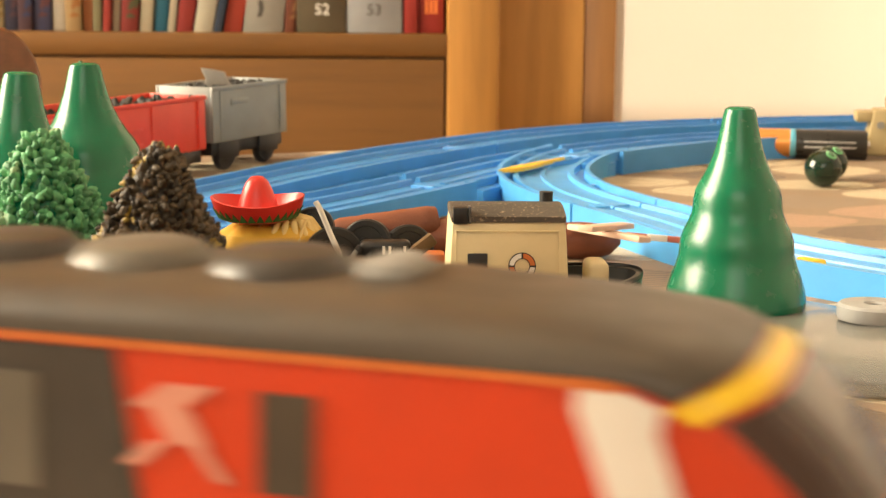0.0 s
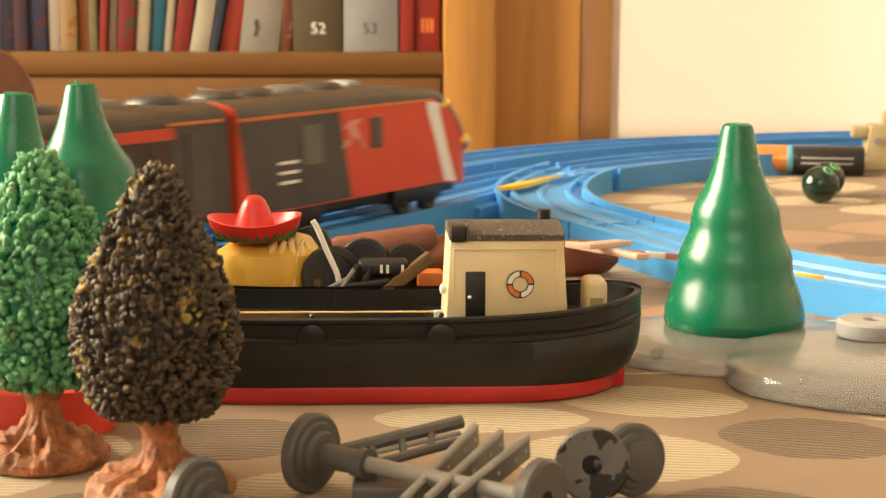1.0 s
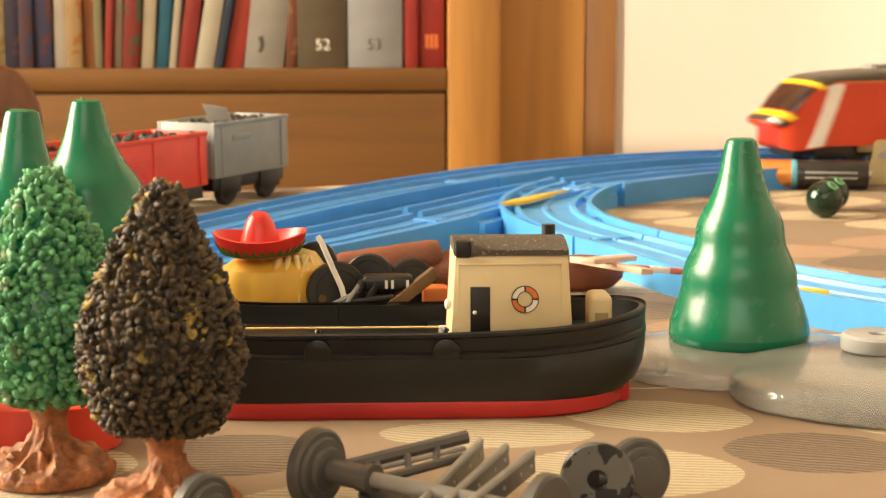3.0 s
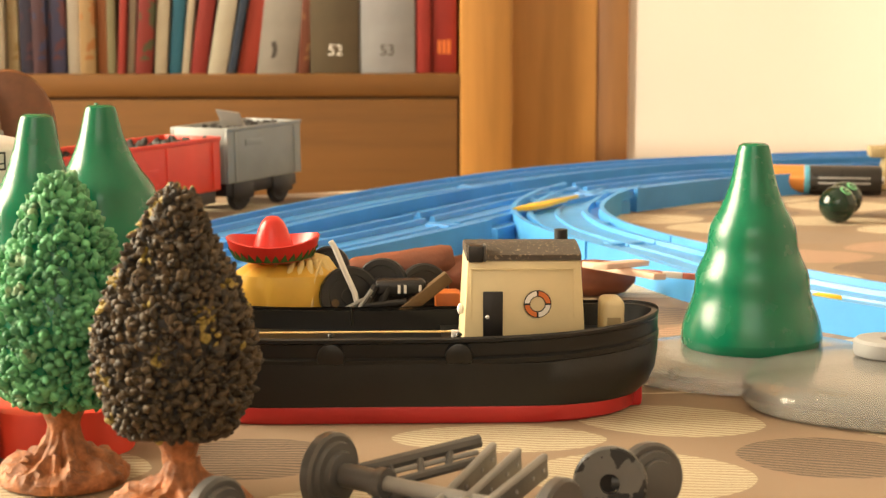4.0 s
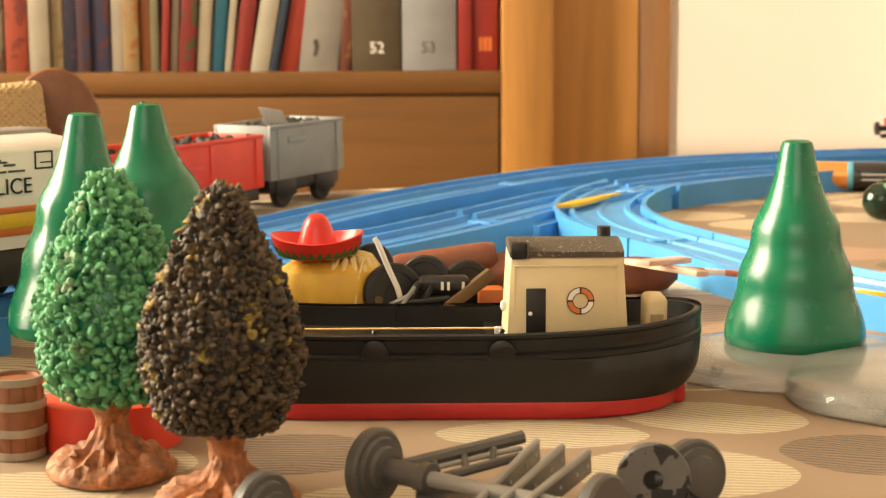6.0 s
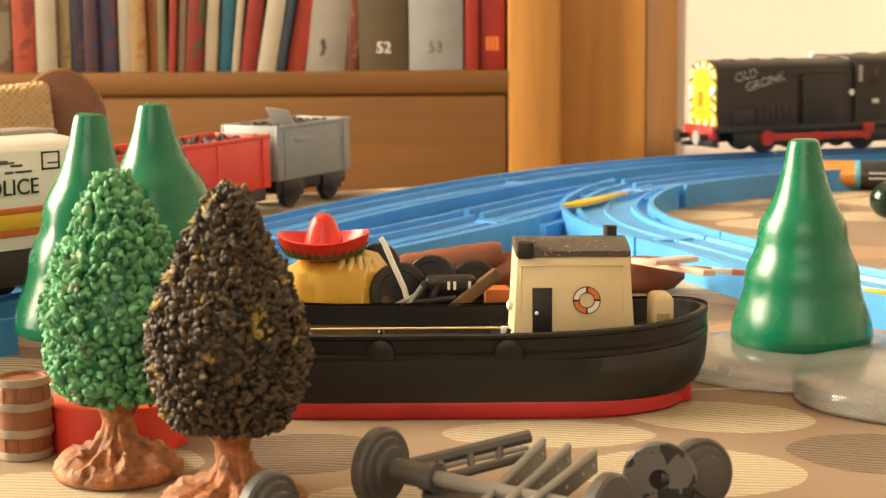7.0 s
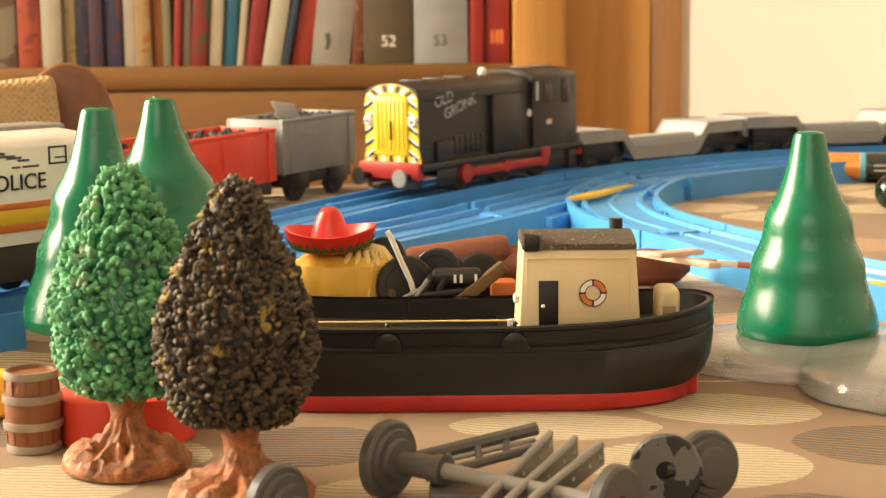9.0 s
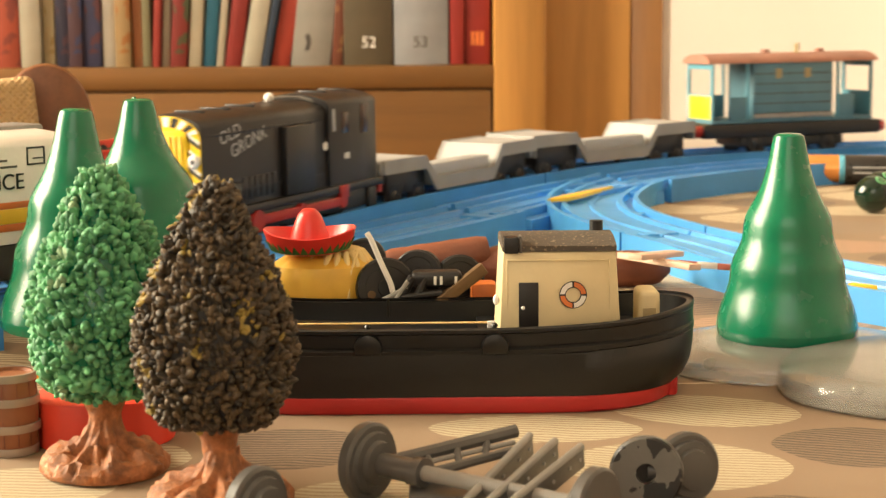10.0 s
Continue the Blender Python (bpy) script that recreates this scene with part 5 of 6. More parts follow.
def basket():
    t = thing("woven_basket", mm(-151, 596, lift(596) - 0.3, 0, 0, 14), "woven straw basket against a round brown wooden back", "basket")
    o = [(17.5 * math.cos(a), max(-2, 23 * math.sin(a)) + 40) for a in np.linspace(-0.05, math.pi + 0.05, 30)]
    o = [(17.5, 0)] + o + [(-17.5, 0)]
    part("wooden_back", slab(o, -5, 5, 2.0), M["brown_wood"], t, "varnished brown rounded back", at=mm(9.5, 8.2, 0, 90, 0, 0))
    b = loft([[(-32, -22, 0), (10, -22, 0), (10, 2, 0), (-32, 2, 0)], [(-36, -26, 55), (5, -26, 59), (5, 2, 59), (-36, 2, 55)]])
    bmesh.ops.bevel(b, geom=list(b.edges), offset=3, segments=3, profile=0.5, affect="EDGES")
    part("woven_body", b, M["weave"], t, "woven straw body")


basket()
# ---- wagons standing at the back ----


def wheels_pair(t, x, r=5.5, half=13.0, z=None, m=None):
    for s in (-1, 1):
        part("wheel", lathe([(0, -1.2), (r, -1.2), (r, 0.2), (r - 0.7, 0.4), (r - 0.9, 1.2), (r * 0.5, 1.0), (r * 0.3, 1.8), (0, 1.8)], 26), m or M["black"], t, at=mm(x, s * half, r if z is None else z, -90 * s, 0, 0))


def gravel(t, x0, x1, y0, y1, z, n, seed, name="coal_load"):
    random.seed(seed)
    ico = bmesh.new()
    bmesh.ops.create_icosphere(ico, subdivisions=1, radius=1.0)
    iv = [v.co.copy() for v in ico.verts]
    jf = [tuple(v.index for v in f.verts) for f in ico.faces]
    ico.free()
    vs, fs = [], []
    for _ in range(n):
        c = Vector((random.uniform(x0, x1), random.uniform(y0, y1), z + random.uniform(-0.6, 0.9)))
        s = random.uniform(1.2, 2.6)
        e = Euler((random.uniform(0, 6), random.uniform(0, 6), random.uniform(0, 6))).to_matrix()
        k = len(vs)
        for v in iv:
            vs.append(tuple(c + e @ Vector((v.x * s, v.y * s * 0.7, v.z * s * 0.6))))
        fs += [tuple(k + j for j in f) for f in jf]
    ob = new(name, mesh_of(name, vs, fs, [M["coal"]], False))
    ob.parent = t
    ob["label"] = "dark coal lumps"
    ob["kind"] = "stuff"


def open_wagon(m, body, L, label, fin):
    t = thing("open_wagon", m, label, "toy wagon", "open toy wagons")
    h0, h1, w = (12.5, 35.5, 15.0) if fin else (10.5, 32.5, 15.0)
    part("side", box(-L / 2, L / 2, -w, -w + 1.6, h0, h1, 0.4), body, t)
    part("side", box(-L / 2, L / 2, w - 1.6, w, h0, h1, 0.4), body, t)
    part("end", box(-L / 2 + 0.05, -L / 2 + 1.6, -w + 1.65, w - 1.65, h0, h1, 0.3), body, t)
    part("end", box(L / 2 - 1.6, L / 2 - 0.05, -w + 1.65, w - 1.65, h0, h1, 0.3), body, t)
    part("wagon_floor", box(-L / 2 + 1.6, L / 2 - 1.6, -w + 1.7, w - 1.7, h0, h0 + 2, 0.2), body, t)
    part("rim", box(-L / 2 - 0.4, L / 2 + 0.4, -w - 0.5, -w + 0.9, h1 - 1.6, h1 + 0.1, 0.4), body, t)
    for x in np.linspace(-L / 2 + 5, L / 2 - 5, 4 if not fin else 2):
        part("rib", box(x - 0.6, x + 0.6, -w - 0.55, -w + 0.1, h0 + 0.6, h1 - 1.7, 0.2), body, t)
    if not fin:
        for z in (h0 + 6, h0 + 12):
            part("door_bar", box(-8, 8, -w - 0.9, -w - 0.5, z - 0.5, z + 0.5, 0.1), body, t)
    else:
        part("name_plate", box(-14, -2, -w - 0.5, -w + 0.1, h1 - 8, h1 - 5.5, 0.1), body, t)
        part("fin", slab([(-5, 0), (-4.4, 5.5), (-6.2, 9.5), (-2.5, 9), (3.5, 7.8), (6, 2.5), (7.5, 0)], -1.4, 1.4, 0.5), M["grey_mid"], t, "grey fin-shaped lump on the load", at=mm(-13, -7, h1 - 2.5, 90, 0, -58))
    gravel(t, -L / 2 + 3, L / 2 - 3, -w + 3, w - 3, h1 - 2.2, 150, 5 if fin else 6)
    part("load_bed", box(-L / 2 + 1.7, L / 2 - 1.7, -w + 1.8, w - 1.8, h0 + 2.1, h1 - 3, 0.2), M["coal"], t)
    part("underframe", box(-L / 2 + 1, L / 2 - 1, -12.8, 12.8, h0 - 5.5, h0 - 0.1, 0.5), M["black"], t)
    for x in (-L * 0.27, L * 0.27):
        wheels_pair(t, x, 7.4, 11.0)
        part("axle_box", box(x - 7, x + 7, -13.6, -12.9, 5, h0 - 0.1, 0.8), M["black"], t)
    for s in (-1, 1):
        part("coupling", box(L / 2 + 0.2, L / 2 + 5, -2, 2, 9, 12, 0.6) if s > 0 else box(-L / 2 - 5, -L / 2 - 0.2, -2, 2, 9, 12, 0.6), M["black"], t)
        part("buffer", rod((L / 2, s * 8, 15), (L / 2 + 3.4, s * 8, 15), 2.2), M["black"], t)
    return t


open_wagon(mm(-107.5, 623.0, lift(625) - 0.6, 0, -1.6, 58), M["red_wagon"], 96, "bright red open toy wagon loaded with dark coal", False)
open_wagon(mm(-65.5, 688.5, lift(688) - 0.4, 0, -1.6, 58), M["grey_wagon"], 52, "pale grey open toy wagon loaded with coal", True)


# ---- vehicle bodies built over a section that runs along x ----
class Shell:
    """A body from nose (x = 0) to tail (x = length): half width, floor and roof heights along x."""

    def __init__(self, length, nose, zb=15.5, zt=49.5, hw=18.0):
        self.length, self.nose, self.zb, self.zt, self.hw = length, nose, zb, zt, hw

    def dims(self, x):
        if not self.nose:
            return self.hw, self.zb, 44.6, self.zt
        top = float(np.interp(x, [0, 2, 5, 8, 13, 20, 26, 36, 48], [26.5, 28.4, 30, 31.5, 38, 44.4, 46.8, 48.6, 49.5]))
        hw = float(np.interp(x, [0, 2, 6, 14, 24, 36], [11.5, 13.8, 15.6, 16.8, 17.6, 18.0]))
        zb = float(np.interp(x, [0, 3, 8, 22], [15.0, 13.6, 13.2, 15.0]))
        return hw, zb, min(44.6, top - 2.6), top

    def at(self, x, u, out=0.0):
        """Point of the skin: u from -1 (low on one side) over the roof (0) to 1."""
        hw, zb, zs, zt = self.dims(x)
        s, v = (1 if u >= 0 else -1), abs(u)
        if self.nose and x < 44:
            # the nose is rounded in plan
            x = x - 8.0 * (1 - min(v / 0.47, 1.0) ** 2) * min(1.0, (44 - x) / 16)
        lean = 0.035
        if v > 0.42:
            f = (1 - v) / 0.58
            z = zb + (zs - zb) * f
            y = hw - lean * (z - zb) * 0.6
            return Vector((x, s * (y + out), z))
        a = v / 0.42 * math.pi / 2
        ys = hw - lean * (zs - zb) * 0.6
        c = max(math.sin(a), 0.0) ** 0.62 if a > 0 else 0.0
        return Vector((x - (out * 0.6 if self.nose and x < 30 else 0), s * (ys * c + out * math.sin(a)), zs + (zt - zs) * max(math.cos(a), 0.0) ** 0.75 + out * math.cos(a)))

    def skin(self):
        us = [-1, -0.86, -0.72, -0.58, -0.5, -0.44, -0.4, -0.34, -0.27, -0.18, -0.09, 0, 0.09, 0.18, 0.27, 0.34, 0.4, 0.44, 0.5, 0.58, 0.72, 0.86, 1]
        xs = [0, 1, 2, 3.5, 5, 6.5, 8, 10, 12, 14, 17, 20, 22, 25, 28, 31, 34, 37, 40, 44, 48, 60, 80, 100, self.length] if self.nose else [0, 1.0, 30, 60, self.length - 1.0, self.length]
        return loft([[self.at(x, u) for u in us] for x in xs])

    def patch(self, x0, x1, u0, u1, out=0.25, slant=0.0, nx=8, nu=10):
        """A thin painted or glazed field on the skin; slant shifts it along x from u0 to u1."""
        b = bmesh.new()
        grid = {}
        for k, o in ((0, out), (1, -0.3)):
            for i in range(nx + 1):
                for j in range(nu + 1):
                    u = u0 + (u1 - u0) * j / nu
                    x = x0 + (x1 - x0) * i / nx + slant * j / nu
                    grid[k, i, j] = b.verts.new(self.at(x, u, o))
        for i in range(nx):
            for j in range(nu):
                b.faces.new([grid[0, i, j], grid[0, i + 1, j], grid[0, i + 1, j + 1], grid[0, i, j + 1]])
        for i in range(nx):
            for j in (0, nu):
                b.faces.new([grid[0, i, j], grid[0, i + 1, j], grid[1, i + 1, j], grid[1, i, j]])
        for j in range(nu):
            for i in (0, nx):
                b.faces.new([grid[0, i, j], grid[0, i, j + 1], grid[1, i, j + 1], grid[1, i, j]])
        return b


CAR, COACH = 125.0, 93.0


def underworks(t, L, mid):
    part("underframe", box(-L / 2 + 16, L / 2 - 6, -12, 12, 10.5, 15.4, 0.6), M["black"], t)
    for x in (-L * 0.32, -L * 0.2, L * 0.2, L * 0.32):
        wheels_pair(t, x, 5.2, 12.0, 9.9)
    for x in (-L * 0.26, L * 0.26):
        part("bogie", box(x - 14, x + 14, -13.8, 13.8, 9.0, 15.2, 0.8), M["black"], t)


def express_car(kind, label):
    """One car, nose along +x; origin at its middle on the table."""
    L = CAR if kind == "power_car" else COACH
    t = thing("express_" + kind, mm(0, 0, 0), label, "toy train car", "express train cars")
    flip = pose(L / 2000, 0, 0, 0, 0, 180)
    nose = kind == "power_car"
    s = Shell(L, nose)

    def put(name, bm, m, lab=""):
        return part(name, bm, m, t, lab, at=flip)

    put("body", s.skin(), M["train_red"] if nose else M["train_dark"], "red body" if nose else "dark grey body")
    if nose:
        put("roof_panel", s.patch(22.2, L - 0.5, -0.415, 0.415, 0.55, 0, 60, 24), M["train_roof"], "dark grey roof")
        put("windscreen", s.patch(8.6, 18.6, -0.37, 0.37, 0.35, 0, 10, 16), M["glass_dark"], "dark brown windscreen")
        put("yellow_band", s.patch(19.2, 21.8, -0.43, 0.43, 0.4, 0, 3, 16), M["train_yellow"], "yellow band over the windscreen")
        put("yellow_band", s.patch(4.2, 8.0, -0.44, 0.44, 0.4, 0, 4, 16), M["train_yellow"], "yellow band under the windscreen")
        put("lamp_panel", s.patch(0.8, 3.6, -0.47, 0.47, 0.35, 0, 4, 16), M["train_dark"], "dark lamp panel")
        for sg in (-1, 1):
            put("headlight", s.patch(1.0, 3.2, sg * 0.20, sg * 0.40, 0.6, 0, 3, 6), M["white"], "pale rectangular headlight")
            put("white_stripe", s.patch(22.2, 30, sg * 0.43, sg * 0.985, 0.3, -11, 6, 12), M["white"], "white slanted stripe")
            put("orange_line", s.patch(26, L - 0.6, sg * 0.405, sg * 0.435, 0.35, 0, 10, 2), M["orange"], "thin orange line under the roof")
            put("dark_field", s.patch(77, L - 0.4, sg * 0.44, sg * 0.99, 0.3, -5, 10, 8), M["train_dark"], "dark grey rear field")
            put("side_window", s.patch(55, 61, sg * 0.50, sg * 0.70, 0.35, 0, 3, 4), M["train_roof"], "small dark side window")
            put("door_window", s.patch(86, 95, sg * 0.50, sg * 0.74, 0.45, 0, 3, 4), M["train_vent"], "grey vent panel")
            for ex, ew, ua, ub, sl in ((65.5, 6.0, 0.50, 0.55, 4), (68.5, 4.5, 0.55, 0.62, -2), (71.0, 2.4, 0.62, 0.67, 3), (67.0, 1.6, 0.62, 0.69, -3)):
                put("emblem", s.patch(ex, ex + ew, sg * ua, sg * ub, 0.35, sl, 3, 3), M["train_mark"], "faded pale emblem")
            for k in range(3):
                put("side_bar", s.patch(98, 107, sg * (0.70 + 0.06 * k), sg * (0.72 + 0.06 * k), 0.5, 0, 3, 2), M["white"], "white bar")
        put("exhaust", box(50, 56, -5, 5, 48.8, 52.0, 1.4), M["grey_mid"], "pale grey roof vent")
        spots = (66, 83, 100, 115)
    else:
        for sg in (-1, 1):
            put("red_field", s.patch(24, L - 20, sg * 0.67, sg * 0.985, 0.3, -4, 10, 8), M["train_red"], "red lower field")
            put("red_field", s.patch(22, L - 22, sg * 0.435, sg * 0.50, 0.3, 0, 10, 3), M["train_red"], "red upper field")
            for k in range(3):
                put("stripe", s.patch(22, L - 20, sg * (0.75 + 0.045 * k), sg * (0.763 + 0.045 * k), 0.45, 0, 10, 2), M["white"], "thin white stripe")
            for i in range(5):
                x = 24 + i * 9.2
                put("window", s.patch(x, x + 8.2, sg * 0.505, sg * 0.645, 0.35, 0, 3, 4), M["glass_dark"], "dark window")
            for x in (7, L - 16):
                put("door_leaf", s.patch(x, x + 10, sg * 0.47, sg * 0.98, 0.4, 0, 3, 6), M["train_roof"], "grey door")
            put("orange_line", s.patch(2, 24, sg * 0.40, sg * 0.425, 0.35, 0, 6, 2), M["orange"], "thin orange line under the roof")
        put("roof_panel", s.patch(0.6, L - 0.6, -0.40, 0.40, 0.3, 0, 14, 16), M["train_roof"], "dark grey roof")
        spots = (13, 35, 58, 80)
    for i, x in enumerate(spots):
        part("roof_unit", lathe([(0, 52.0), (5.6, 51.9), (6.8, 51.4), (7.8, 50.2), (8.4, 48.4), (0, 48.4)], 28, squash=1.1), M["train_vent"] if i == 1 else M["train_dark"] if i % 2 == 0 else M["train_roof"], t, "dark round roof unit", at=flip @ mm(x, 0, 0))
    underworks(t, L, not nose)
    part("coupling", box(-L / 2 - 3.2, -L / 2 - 0.1, -4, 4, 17, 43, 1), M["black"], t, "black gangway")
    return t


lead_car = express_car("power_car", "red and dark grey toy express power car with a yellow nose")
mid_car = express_car("coach", "dark grey and red toy express coach with white stripes")
rear_car = copy_thing(lead_car, mm(0, 0, 0))


# ---- black shunter, well wagons, brake van ----


def shunter():
    L = 114.0
    t = thing("shunter_locomotive", mm(0, 0, 0), "matt black toy shunting locomotive with a striped yellow front", "toy locomotive")

    def hood(x0, x1, w, z0, z1, crown, name, m):
        rings = []
        for x in (x0, x0 + 0.8, x1 - 0.8, x1):
            k = 0.97 if x in (x0, x1) else 1.0
            pts = [(x, -w * k, z0), (x, -w * k, z1 - crown)] + [(x, w * k * math.sin(a), z1 - crown + crown * math.cos(a) * k) for a in np.linspace(-1.45, 1.45, 13)] + [(x, w * k, z1 - crown), (x, w * k, z0)]
            rings.append(pts)
        return part(name, loft(rings), m, t)

    f = L / 2
    hood(-21, f - 4, 14.0, 17, 47.0, 4.2, "bonnet", M["loco"])
    hood(-f + 3, -21.2, 15.4, 17, 48.6, 4.0, "cab", M["loco"])
    part("footplate", box(-f, f - 2.5, -16.5, 16.5, 14.5, 17.4, 0.5), M["loco"], t)
    part("side_box", box(-10, 8, 13.8, 16.4, 17.5, 40, 0.6), M["loco"], t)
    part("side_box", box(34, 44, 13.8, 16.0, 17.5, 25, 0.6), M["loco"], t)
    for i in range(6):
        part("louvre", box(12 + i * 3.4, 14.6 + i * 3.4, 13.8, 14.5, 19, 26, 0.2), M["loco"], t)
    # front
    fx = f - 4
    upright = mm(fx, 0, 0) @ Matrix(((0, 0, 1, 0), (1, 0, 0, 0), (0, 1, 0, 0), (0, 0, 0, 1)))
    arch = [(-14.6, 17.6), (14.6, 17.6), (13.6, 22.0), (13.6, 40.0)] + [(13.6 * math.cos(v), 40.0 + 6.6 * math.sin(v)) for v in np.linspace(0.15, math.pi - 0.15, 15)] + [(-13.6, 40.0), (-13.6, 22.0)]
    face = part("face_plate", slab(arch, -0.3, 0.3), M["train_yellow"], t, "yellow painted front plate with an arched top", at=upright, smooth=False)
    for sg in (-1, 1):
        for i in range(5):
            z = 20.4 + i * 4.7
            for h0, h1, paint in ((0.0, 1.5, "black"), (1.5, 2.3, "white")):
                o = [(sg * 9.0, z + h0), (sg * 13.5, z + h0 - 2.6), (sg * 13.5, z + h1 - 2.6), (sg * 9.0, z + h1)]
                part("chevron", slab(o, 0.31, 0.5), M[paint], face, "yellow and black warning stripe", smooth=False)
    for i in range(9):
        v0 = 0.25 + i * 0.295
        o = [(r * math.cos(v), 40.0 + k * math.sin(v)) for r, k, v in ((9.4, 3.4, v0), (13.3, 6.3, v0), (13.3, 6.3, v0 + 0.2), (9.4, 3.4, v0 + 0.2))]
        part("arch_stripe", slab(o, 0.31, 0.5), M["white" if i % 2 == 0 else "black"], face, "black and white warning stripe", smooth=False)
    for i in range(7):
        y = -12.6 + i * 3.9
        part("skirt_stripe", slab([(y - 0.8, 17.7), (y + 1.4, 17.7), (y + 0.9, 20.0), (y - 0.4, 20.0)], 0.31, 0.5), M["white" if i % 2 == 0 else "black"], face, "striped lower edge", smooth=False)
    grille = part("grille_frame", box(fx + 0.31, fx + 1.2, -8.6, 8.6, 20.4, 42.0, 0.4), M["train_yellow"], t, "yellow radiator frame")
    for i in range(7):
        y = -6.6 + i * 2.2
        part("grille_bar", box(fx + 1.2, fx + 1.7, y - 0.55, y + 0.55, 22, 40.5, 0.15), M["yellow"], grille)
    part("grille_handle", box(fx + 1.6, fx + 2.4, 0.5, 1.3, 26, 33, 0.2), M["black"], grille)
    for sg in (-1, 1):
        part("front_lamp", lathe([(0, 0), (2.0, 0), (2.2, 0.6), (1.6, 1.3), (0, 1.5)], 24), M["white"], t, "round white lamp", at=mm(fx + 0.5, sg * 11.4, 33.0, 0, 90, 0))
        part("lamp_centre", lathe([(0, 0), (0.8, 0), (0.6, 0.4), (0, 0.5)], 12), M["grey"], t, at=mm(fx + 1.9, sg * 11.4, 33.0, 0, 90, 0))
    part("buffer_beam", box(f - 4.2, f - 1.0, -15.5, 15.5, 11.5, 17.6, 0.4), M["rod"], t, "red buffer beam")
    part("buffer_beam", box(-f - 0.2, -f + 2.6, -15.5, 15.5, 11.5, 14.4, 0.4), M["rod"], t, "red buffer beam")
    for sg in (-1, 1):
        stem = part("buffer", rod((f - 1.0, sg * 10.5, 12.6), (f + 4.2, sg * 10.5, 12.6), 1.4), M["black"], t)
        part("buffer_head", rod((f + 4.2, sg * 10.5, 12.6), (f + 5.2, sg * 10.5, 12.6), 3.3, seg=24), M["grey_mid"] if sg > 0 else M["black"], stem, "round buffer head")
    part("coupling_hook", box(f - 1, f + 7, -2, 2, 8.6, 10.8, 0.5), M["black"], t)
    part("guard_iron", box(f - 6, f - 3, -13, 13, 7.8, 11.4, 0.4), M["black"], t)
    for sg in (-1, 1):
        part("side_frame", box(-48, 44, min(sg * 14.3, sg * 15.2), max(sg * 14.3, sg * 15.2), 8.2, 14.4, 0.4), M["black"], t, "black side frame behind the rods")
        part("step", box(-52, -46, min(sg * 14.3, sg * 16.2), max(sg * 14.3, sg * 16.2), 7.0, 14.4, 0.4), M["black"], t)
    # wheels and red rods
    for x in (-27, 0, 27):
        wheels_pair(t, x, 8.0, 12.0, 12.6)
        part("frame_block", box(x - 6, x + 6, -11.5, 11.5, 10.2, 14.4, 0.5), M["black"], t)
    for sg in (-1, 1):
        part("coupling_rod", box(-27, 27, sg * 16.2 - 0.7, sg * 16.2 + 0.7, 10.2, 13.4, 0.4), M["rod"], t, "red coupling rod")
        for x in (-27, 0, 27):
            part("crank", rod((x, sg * 15.2, 11.8), (x, sg * 17.1, 11.8), 3.6 if x > 0 else 2.4), M["rod"], t, "red crank")
        part("counterweight", box(-31, -25, sg * 16.2 - 0.9, sg * 16.2 + 0.9, 12.6, 17.2, 0.5), M["rod"], t)
    # cab windows, door, lettering
    for sg in (-1, 1):
        y = 15.4 * sg
        for x0, x1, z0, z1 in ((-34, -29, 35, 42), (-47.5, -42.5, 34, 44)):
            part("cab_window", box(x0, x1, min(y, y + 0.25 * sg), max(y, y + 0.25 * sg), z0, z1, 0.1), M["glass_dark"], t, "dark cab window")
        part("window_post", box(-24.6, -22.8, min(y, y + 0.4 * sg), max(y, y + 0.4 * sg), 36, 43.5, 0.1), M["grey_pale"], t, "pale upright at the cab edge")
        part("white_spot", rod((-20, sg * 14.0, 31.2), (-20, sg * 14.3, 31.2), 1.5), M["white"], t, "white round spot")
        for k in range(2):
            part("number_bar", box(-34 + k * 1.9, -32.6 + k * 1.9, min(y, y + 0.2 * sg), max(y, y + 0.2 * sg), 26, 28, 0), M["white"], t, "small white marking")
    words("lettering", "OLD", 4.2, M["grey_pale"], t, mm(43, 14.15, 37.0, 90, 0, 180) @ pose(0, 0, 0, 0, 0, 12), "white lettering OLD")
    words("lettering", "GRONK", 4.2, M["grey_pale"], t, mm(37, 14.15, 32.6, 90, 0, 180) @ pose(0, 0, 0, 0, 0, 14), "white lettering GRONK")
    b = bmesh.new()
    bmesh.ops.create_icosphere(b, subdivisions=2, radius=1.9, matrix=Matrix.Translation((-6, 0, 48.2)))
    part("roof_lamp", b, M["white"], t, "small white round lamp on the bonnet")
    part("roof_pipe", tube([(-22, 9, 46.0), (-19, 4, 47.6), (-14, 1, 48.0), (-7, 0, 48.0)], 0.6), M["grey_mid"], t, "thin grey curved pipe")
    for x in (-48, -34, 12, 26, 40):
        part("roof_rib", box(x - 0.5, x + 0.5, -6, 6, 46.6 if x > -21 else 48.2, 47.4 if x > -21 else 49.0, 0.2), M["loco"], t)
    for z in (22, 40):
        part("side_rib", box(-20, 50, 13.9, 14.4, z, z + 0.7, 0.2), M["loco"], t)
    return t


